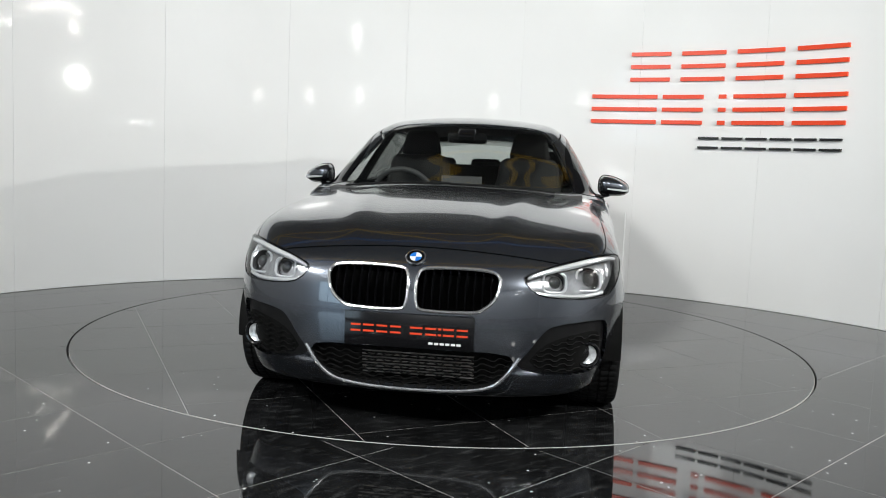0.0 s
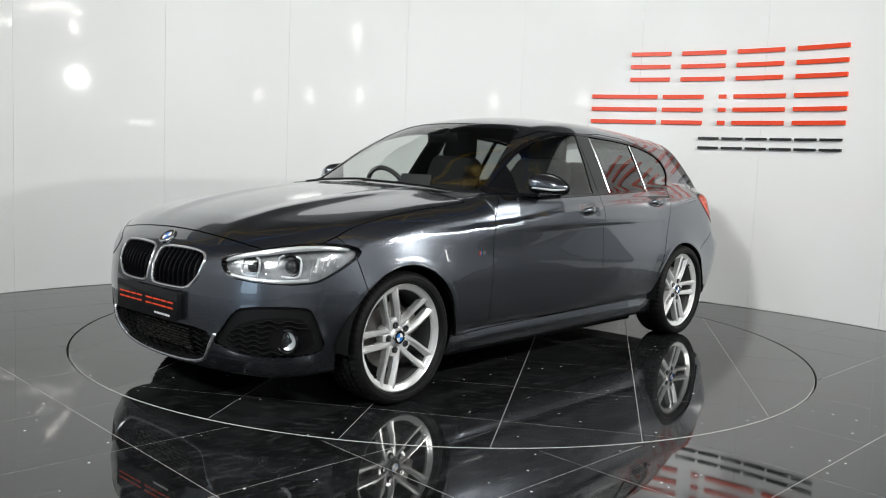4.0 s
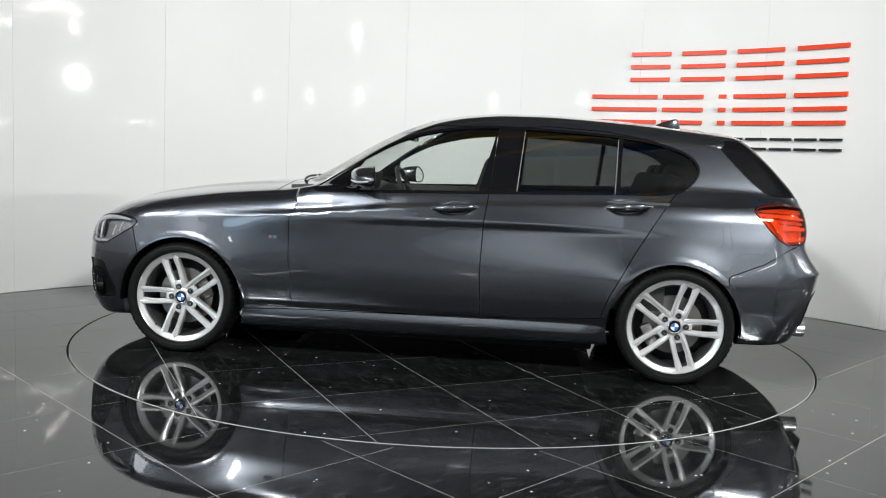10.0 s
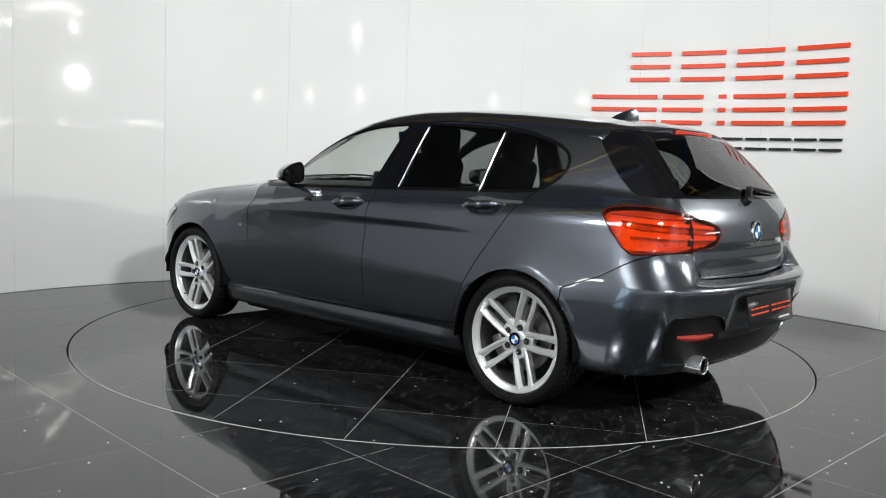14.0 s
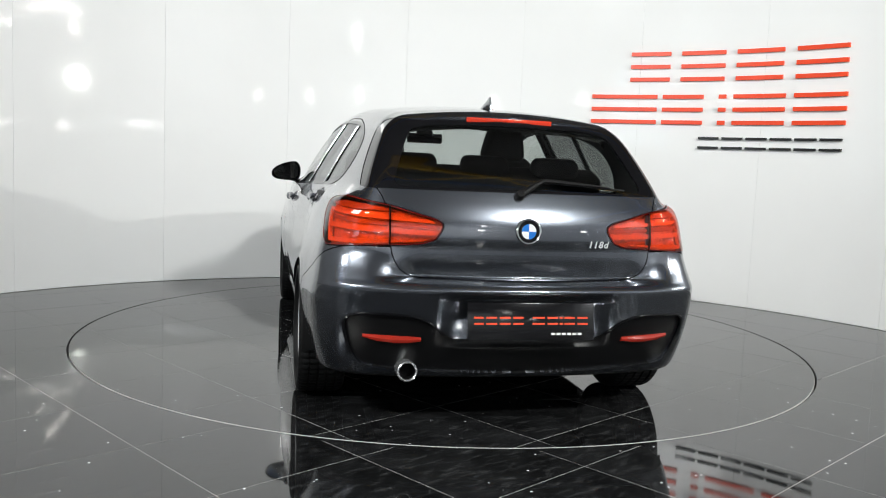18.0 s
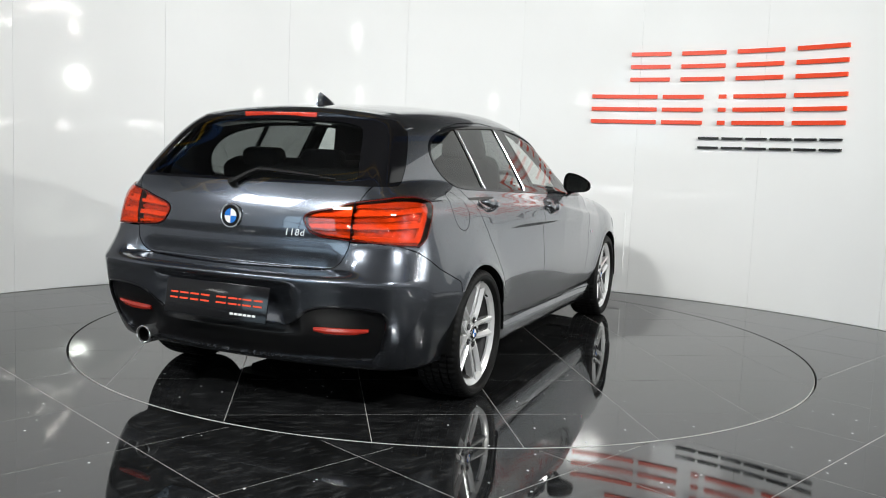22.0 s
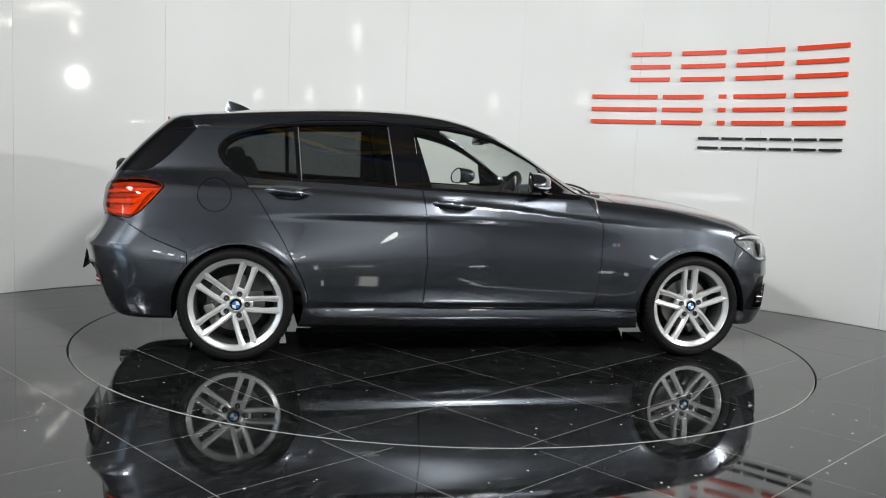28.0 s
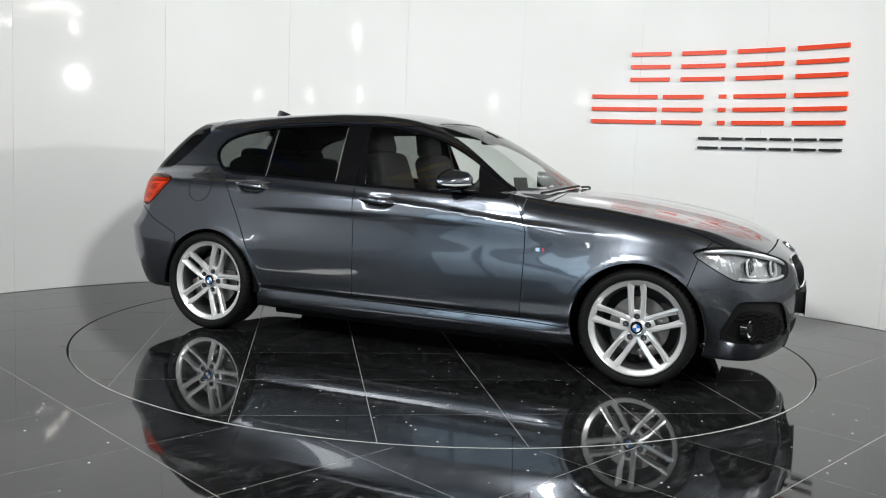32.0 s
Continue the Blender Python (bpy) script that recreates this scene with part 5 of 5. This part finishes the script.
def build_tail_fittings():
    # gloss edge round the black bumper insert
    for sg in (1, -1):
        run = [(0.343, 0.43), (0.42, 0.492), (0.52, 0.511), (0.70, 0.507), (0.735, 0.48), (0.735, 0.43), (0.70, 0.33)]
        pts = [skin_at("-x", y=y, z=z) for y, z in smooth_loop(run, 2, False)]
        part("insert_edge", bm_tube([(p.x + 0.003, sg * p.y, p.z) for p in pts], 0.0075, 8), M_BLACK, CAR, "gloss black edge of the bumper insert")
    # roof spoiler
    bm = bmesh.new()
    rows = []
    for i in range(49):
        y = -0.562 + 1.124 * i / 48
        a = abs(y)
        e = min(1.0, max(0.0, (a - 0.45) / 0.112)) ** 1.6
        x0, xt = -1.50, -1.752 + 0.16 * a * a + 0.125 * e
        z0 = skin_at("z", x=x0, y=a).z + 0.002
        zs = skin_at("z", x=xt, y=a).z + 0.003
        zt = (z0 - 0.040) * (1 - e) + zs * e
        drop = 0.046 * (1 - e) + 0.012 * e
        rows.append([bm.verts.new(p) for p in ((x0, y, z0), ((x0 + xt) / 2, y, (z0 + zt) / 2 + 0.006), (xt + 0.012, y, zt + 0.002), (xt, y, zt - 0.006), (xt + 0.008, y, zt - drop), (xt + 0.075, y, zt - drop - 0.012), (x0, y, z0 - 0.06))])
    for a, b in zip(rows, rows[1:]):
        for k in range(7):
            bm.faces.new((a[k], a[(k + 1) % 7], b[(k + 1) % 7], b[k]))
    bm.faces.new(rows[0])
    bm.faces.new(rows[-1][::-1])
    sp = part("roof_spoiler", bm, M_PAINT, CAR, "body-coloured roof spoiler")
    zt = skin_at("z", x=-1.50, y=0.0).z - 0.040
    part("brake_light", soft_box(0.012, 0.39, 0.027, 0.004, pose(-1.750, 0, zt - 0.024, 0, -9)), M_TAIL, sp, "red high-level brake light")
    # aerial fin
    bm = bmesh.new()
    rows = []
    for k in range(9):
        u = k / 8
        z = u * 0.062
        xf, xr, w = -1.272 - 0.132 * u**1.7, -1.442 + 0.016 * u**2 + 0.006 * u, 0.034 * (1 - u) ** 1.6 + 0.0035
        zb = skin_at("z", x=-1.39, y=0.0).z - 0.004
        rows.append([bm.verts.new((xf + (xr - xf) * t, s * w * math.sin(math.pi * min(1, 0.08 + t * 0.9)) ** 0.6, zb + z - 0.012 * t * (1 - u))) for s, t in [(1, j / 8) for j in range(9)] + [(-1, 1 - j / 8) for j in range(9)]])
    for a, b in zip(rows, rows[1:]):
        for k in range(18):
            bm.faces.new((a[k], a[(k + 1) % 18], b[(k + 1) % 18], b[k]))
    bm.faces.new(rows[-1])
    part("aerial_fin", bm, M_PAINT, CAR, "dark shark-fin aerial")
    # rear wiper
    arm = []
    for u in np.linspace(0, 1, 9):
        y = 0.02 - 0.40 * u
        z = 0.998 + 0.056 * min(u / 0.26, 1.0) ** 0.8 - 0.020 * max(0.0, (u - 0.26) / 0.74)
        p = skin_at("-x", y=abs(y), z=z)
        arm.append(Vector((p.x - 0.018, y, z)))
    w = part("rear_wiper", bm_tube(arm, [0.018, 0.017, 0.016, 0.015, 0.0135, 0.012, 0.010, 0.008, 0.005], 8, flat=0.7), M_PLASTIC, CAR, "black rear wiper arm and blade")
    blade = []
    for u in np.linspace(0, 1, 9):
        y = -0.10 - 0.35 * u
        z = 1.045 - 0.020 * u
        p = skin_at("-x", y=abs(y), z=z)
        blade.append((p.x - 0.010, y, z))
    part("wiper_blade", bm_tube(blade, 0.0055, 6), M_PLASTIC, w)
    p = skin_at("-x", y=0.03, z=0.985)
    disc_at("wiper_hub", p, Vector((-0.8, 0, 0.6)), [(0, 0.03), (0.016, 0.028), (0.02, 0.015), (0.02, -0.01)], M_PLASTIC, w)
    # round badges front and rear
    p = skin_at("-x", y=0.0, z=0.848)
    n = Vector((-1, 0, 0.05))
    roundel(CAR, Matrix.Translation(p + n * 0.004) @ n.to_track_quat("Z", "Y").to_matrix().to_4x4(), 0.052, "rear_badge")
    p = skin_at("x", y=0.0, z=0.722)
    n = skin_normal(p)
    roundel(CAR, Matrix.Translation(p + n * 0.004) @ n.to_track_quat("Z", "Y").to_matrix().to_4x4(), 0.041, "front_badge")
    # model figure on the tailgate
    cu = bpy.data.curves.new("figure", "FONT")
    cu.body, cu.size, cu.extrude, cu.shear, cu.offset = "118d", 0.040, 0.0018, 0.2, 0.0004
    cu.space_character = 1.2
    tmp = new("model_figure", cu)
    deps = bpy.context.evaluated_depsgraph_get()
    me = bpy.data.meshes.new_from_object(tmp.evaluated_get(deps))
    bpy.data.objects.remove(tmp)
    me.materials.clear()
    me.materials.append(M_FOG)
    fig = part_mesh("model_figure", me, CAR, "chrome model figure on the tailgate")
    p = skin_at("-x", y=0.30, z=0.79)
    fig.matrix_basis = Matrix.Translation((p.x - 0.006, -0.265, 0.785)) @ Matrix(((0, 0, -1), (-1, 0, 0), (0, 1, 0))).to_4x4() @ pose(0, 0, 0, 0, 6, 0)
    # exhaust, reflectors, plates
    part("exhaust_pipe", bm_lathe([(0.034, 0.16), (0.034, 0.0), (0.038, -0.004), (0.042, 0.0), (0.042, 0.16)], 28, pose(-2.105, 0.48, 0.272, 0, 90)), M_BRIGHT, CAR, "round chrome exhaust tailpipe")
    part("exhaust_bore", bm_lathe([(0, 0.05), (0.0335, 0.05), (0.0335, 0.01)], 20, pose(-2.105, 0.48, 0.272, 0, 90)), M_VOID, CAR)
    for sg in (1, -1):
        pts = [skin_at("-x", y=y, z=z) for y, z in ((0.66, 0.412), (0.60, 0.405), (0.54, 0.402), (0.48, 0.402), (0.43, 0.404))]
        part("rear_reflector", bm_tube([(p.x + 0.013, p.y * sg, p.z) for p in pts], [0.008, 0.015, 0.017, 0.016, 0.010], 8), M_REFLEX, CAR, "red bumper reflector")
    plate("rear_plate", -2.199, -1, 0.420, 0.570, 0.53, -10, "black show plate with orange and white bars")
    plate("front_plate", 2.136, 1, 0.372, 0.508, 0.525, 0, "black show plate with orange and white bars")
    part("plate_holder", bm_box(0.05, 0.50, 0.12, pose(2.108, 0, 0.44), 0.004), M_PLASTIC, CAR)
    for sg in (1, -1):
        p = skin_at("y", x=0.81, z=0.675)
        for i, m in enumerate((M_CHROME, M_BLUE, M_RED_TEXT)):
            part("wing_badge", bm_box(0.022 if i == 0 else 0.007, 0.003, 0.018, pose(0.806 - sg * 0 + (0.0 if i == 0 else 0.012 + 0.009 * i), sg * (p.y + 0.001), 0.675)), m, CAR, smooth=False)


def build_underside():
    for sg in (1, -1):
        for cx, cz, r in (ARCH_F, ARCH_R):
            bm = bmesh.new()
            rows = []
            for i in range(33):
                a = radians(-4 + 188 * i / 32)
                rows.append([bm.verts.new((cx + (r + dr) * math.cos(a), sg * y, cz + (r + dr) * math.sin(a))) for y, dr in ((0.876, -0.001), (0.858, 0.004), (0.60, 0.006), (0.50, 0.006), (0.48, -0.10), (0.48, -0.25))])
            for a, b in zip(rows, rows[1:]):
                for k in range(5):
                    bm.faces.new((a[k], a[k + 1], b[k + 1], b[k]))
            part("arch_liner", bm, M_VOID, CAR, "black wheel-arch liner")
    part("floor_pan", bm_box(3.3, 0.96, 0.10, pose(0.0, 0, 0.24), 0.02), M_VOID, CAR)
    part("underbody_tray", bm_box(1.86, 1.46, 0.06, pose(0.0, 0, 0.162), 0.012), M_VOID, CAR, "black underbody tray")
    part("cabin_floor", bm_box(1.95, 1.44, 0.06, pose(-0.05, 0, 0.32), 0.02), M_DASH, CAR)
    part("engine_block", bm_box(0.75, 0.9, 0.38, pose(1.4, 0, 0.48), 0.05), M_VOID, CAR)
    part("axle_beam", bm_tube([(-1.345, -0.6, 0.30), (-1.345, 0.6, 0.30)], 0.04, 10), M_VOID, CAR)
    part("axle_beam", bm_tube([(1.345, -0.6, 0.30), (1.345, 0.6, 0.30)], 0.04, 10), M_VOID, CAR)


def build_seat(x, y):
    seat = part("seat", soft_box(0.50, 0.50, 0.16, 0.05, pose(x, y, 0.55, 0, -8, 0)), M_SEAT, CAR, "dark cloth seat")
    bm = soft_box(0.14, 0.48, 0.62, 0.055, pose(x - 0.30, y, 0.86, 0, -18, 0), 4)
    for v in bm.verts:
        k = max(0.0, (v.co.z - 0.8) / 0.4)
        v.co.y = y + (v.co.y - y) * (1 - 0.28 * k * k)
    part("backrest", bm, M_SEAT, seat)
    for s in (-1, 1):
        part("side_bolster", bm_tube([(x - 0.20 - 0.18 * u, y + s * (0.215 - 0.05 * u), 0.66 + 0.42 * u) for u in np.linspace(0, 1, 7)], [0.03, 0.045, 0.05, 0.05, 0.045, 0.04, 0.025], 10), M_SEAT, seat)
        part("headrest_post", bm_tube([(x - 0.395, y + s * 0.06, 1.12), (x - 0.42, y + s * 0.06, 1.22)], 0.006, 8), M_CHROME, seat)
    bm = soft_box(0.10, 0.27, 0.19, 0.04, pose(x - 0.425, y, 1.235, 0, -12, 0), 4)
    for v in bm.verts:
        k = max(0.0, (v.co.z - 1.2) / 0.12)
        v.co.y = y + (v.co.y - y) * (1 - 0.22 * k)
    part("headrest", bm, M_SEAT, seat)
    return seat


def build_cabin():
    for y in (0.37, -0.37):
        build_seat(0.02, y)
    bench = part("rear_bench", soft_box(0.50, 1.22, 0.18, 0.05, pose(-0.92, 0, 0.55)), M_SEAT, CAR, "dark cloth rear bench")
    part("bench_back", soft_box(0.16, 1.22, 0.58, 0.05, pose(-1.25, 0, 0.82, 0, -20, 0), 4), M_SEAT, bench)
    for y in (0.36, 0.0, -0.36):
        part("headrest", soft_box(0.10, 0.24, 0.12, 0.04, pose(-1.36, y, 1.095, 0, -12, 0), 4), M_SEAT, bench)
    part("parcel_shelf", soft_box(0.55, 1.16, 0.03, 0.01, pose(-1.66, 0, 0.955)), M_DASH, CAR)
    part("boot_wall", bm_box(0.04, 1.2, 0.5, pose(-1.96, 0, 0.68)), M_DASH, CAR)
    bm = bmesh.new()
    prof = [(0.86, 0.955), (0.70, 0.965), (0.52, 0.95), (0.43, 0.92), (0.40, 0.87), (0.44, 0.74), (0.52, 0.55), (0.86, 0.45)]
    rows = []
    for i in range(25):
        y = -0.70 + 1.40 * i / 24
        hump = 0.035 * math.exp(-(((y + 0.37) / 0.17) ** 4)) + 0.012 * math.exp(-((y / 0.16) ** 4))
        rows.append([bm.verts.new((px - 0.18 * y * y, y, pz + (hump if 0.41 < px < 0.6 and pz > 0.8 else 0))) for px, pz in prof])
    for a, b in zip(rows, rows[1:]):
        for k in range(8):
            bm.faces.new((a[k], a[(k + 1) % 8], b[(k + 1) % 8], b[k]))
    bm.faces.new(rows[0])
    bm.faces.new(rows[-1][::-1])
    dash = part("dashboard", bm, M_DASH, CAR, "black soft-touch dashboard")
    part("display", soft_box(0.015, 0.24, 0.11, 0.005, pose(0.42, 0.0, 0.985, 0, -12, 0)), M_DASH, dash)
    c, n = Vector((0.27, -0.37, 0.90)), Vector((-0.91, 0, 0.42))
    wheel = ring_at("steering_wheel", c, n, 0.182, 0.0155, M_DASH, CAR)
    tagged(wheel, "black leather steering wheel")
    disc_at("wheel_boss", c, n, [(0, 0.03), (0.05, 0.028), (0.07, 0.01), (0.07, -0.03), (0, -0.05)], M_DASH, wheel)
    m = n.to_track_quat("Z", "Y").to_matrix()
    for a in (0, 180, 270):
        v = m @ Vector((math.cos(radians(a)), math.sin(radians(a)), 0))
        part("wheel_spoke", bm_tube([c + v * 0.05, c + v * 0.178], 0.014, 8, flat=0.6), M_SATIN, wheel)
    part("steering_column", bm_tube([c - n * 0.02, c - n * 0.25], 0.035, 10), M_DASH, wheel)
    rm = part("interior_mirror", soft_box(0.03, 0.24, 0.065, 0.015, pose(0.19, 0.0, 1.268, 0, 10, 0), 3), M_BLACK, CAR, "black interior mirror")
    part("mirror_stem", bm_tube([(0.20, 0, 1.28), (0.25, 0, 1.29)], 0.012, 8), M_BLACK, rm)
    part("sensor_cover", soft_box(0.10, 0.11, 0.05, 0.015, pose(0.215, 0.0, 1.285, 0, 25, 0)), M_BLACK, rm)
    for sg in (1, -1):
        part("door_card", bm_box(1.85, 0.03, 0.58, pose(-0.37, sg * 0.765, 0.66), 0.01), M_DASH, CAR)
    # scuttle and wipers
    for k, (y0, y1) in enumerate(((-0.62, -0.02), (-0.02, 0.55))):
        pts = []
        for u in np.linspace(0, 1, 8):
            y = y0 + (y1 - y0) * u
            p = skin_at("z", x=0.82 - 0.22 * y * y - 0.02 * u, y=abs(y))
            pts.append((p.x, y, p.z + 0.012))
        part("front_wiper", bm_tube(pts, 0.007, 6), M_PLASTIC, CAR, "black wiper blade at the windscreen's foot")


build_mirrors()
build_handles()
build_tail_fittings()
build_underside()
build_cabin()


def motions():
    times = [k * 0.25 for k in range(129)]
    walk(CAR, [(t, turn_pose(t, CAR_X, CAR_Y)) for t in times])
    walk(TABLE, [(t, turn_pose(t)) for t in times])


motions()
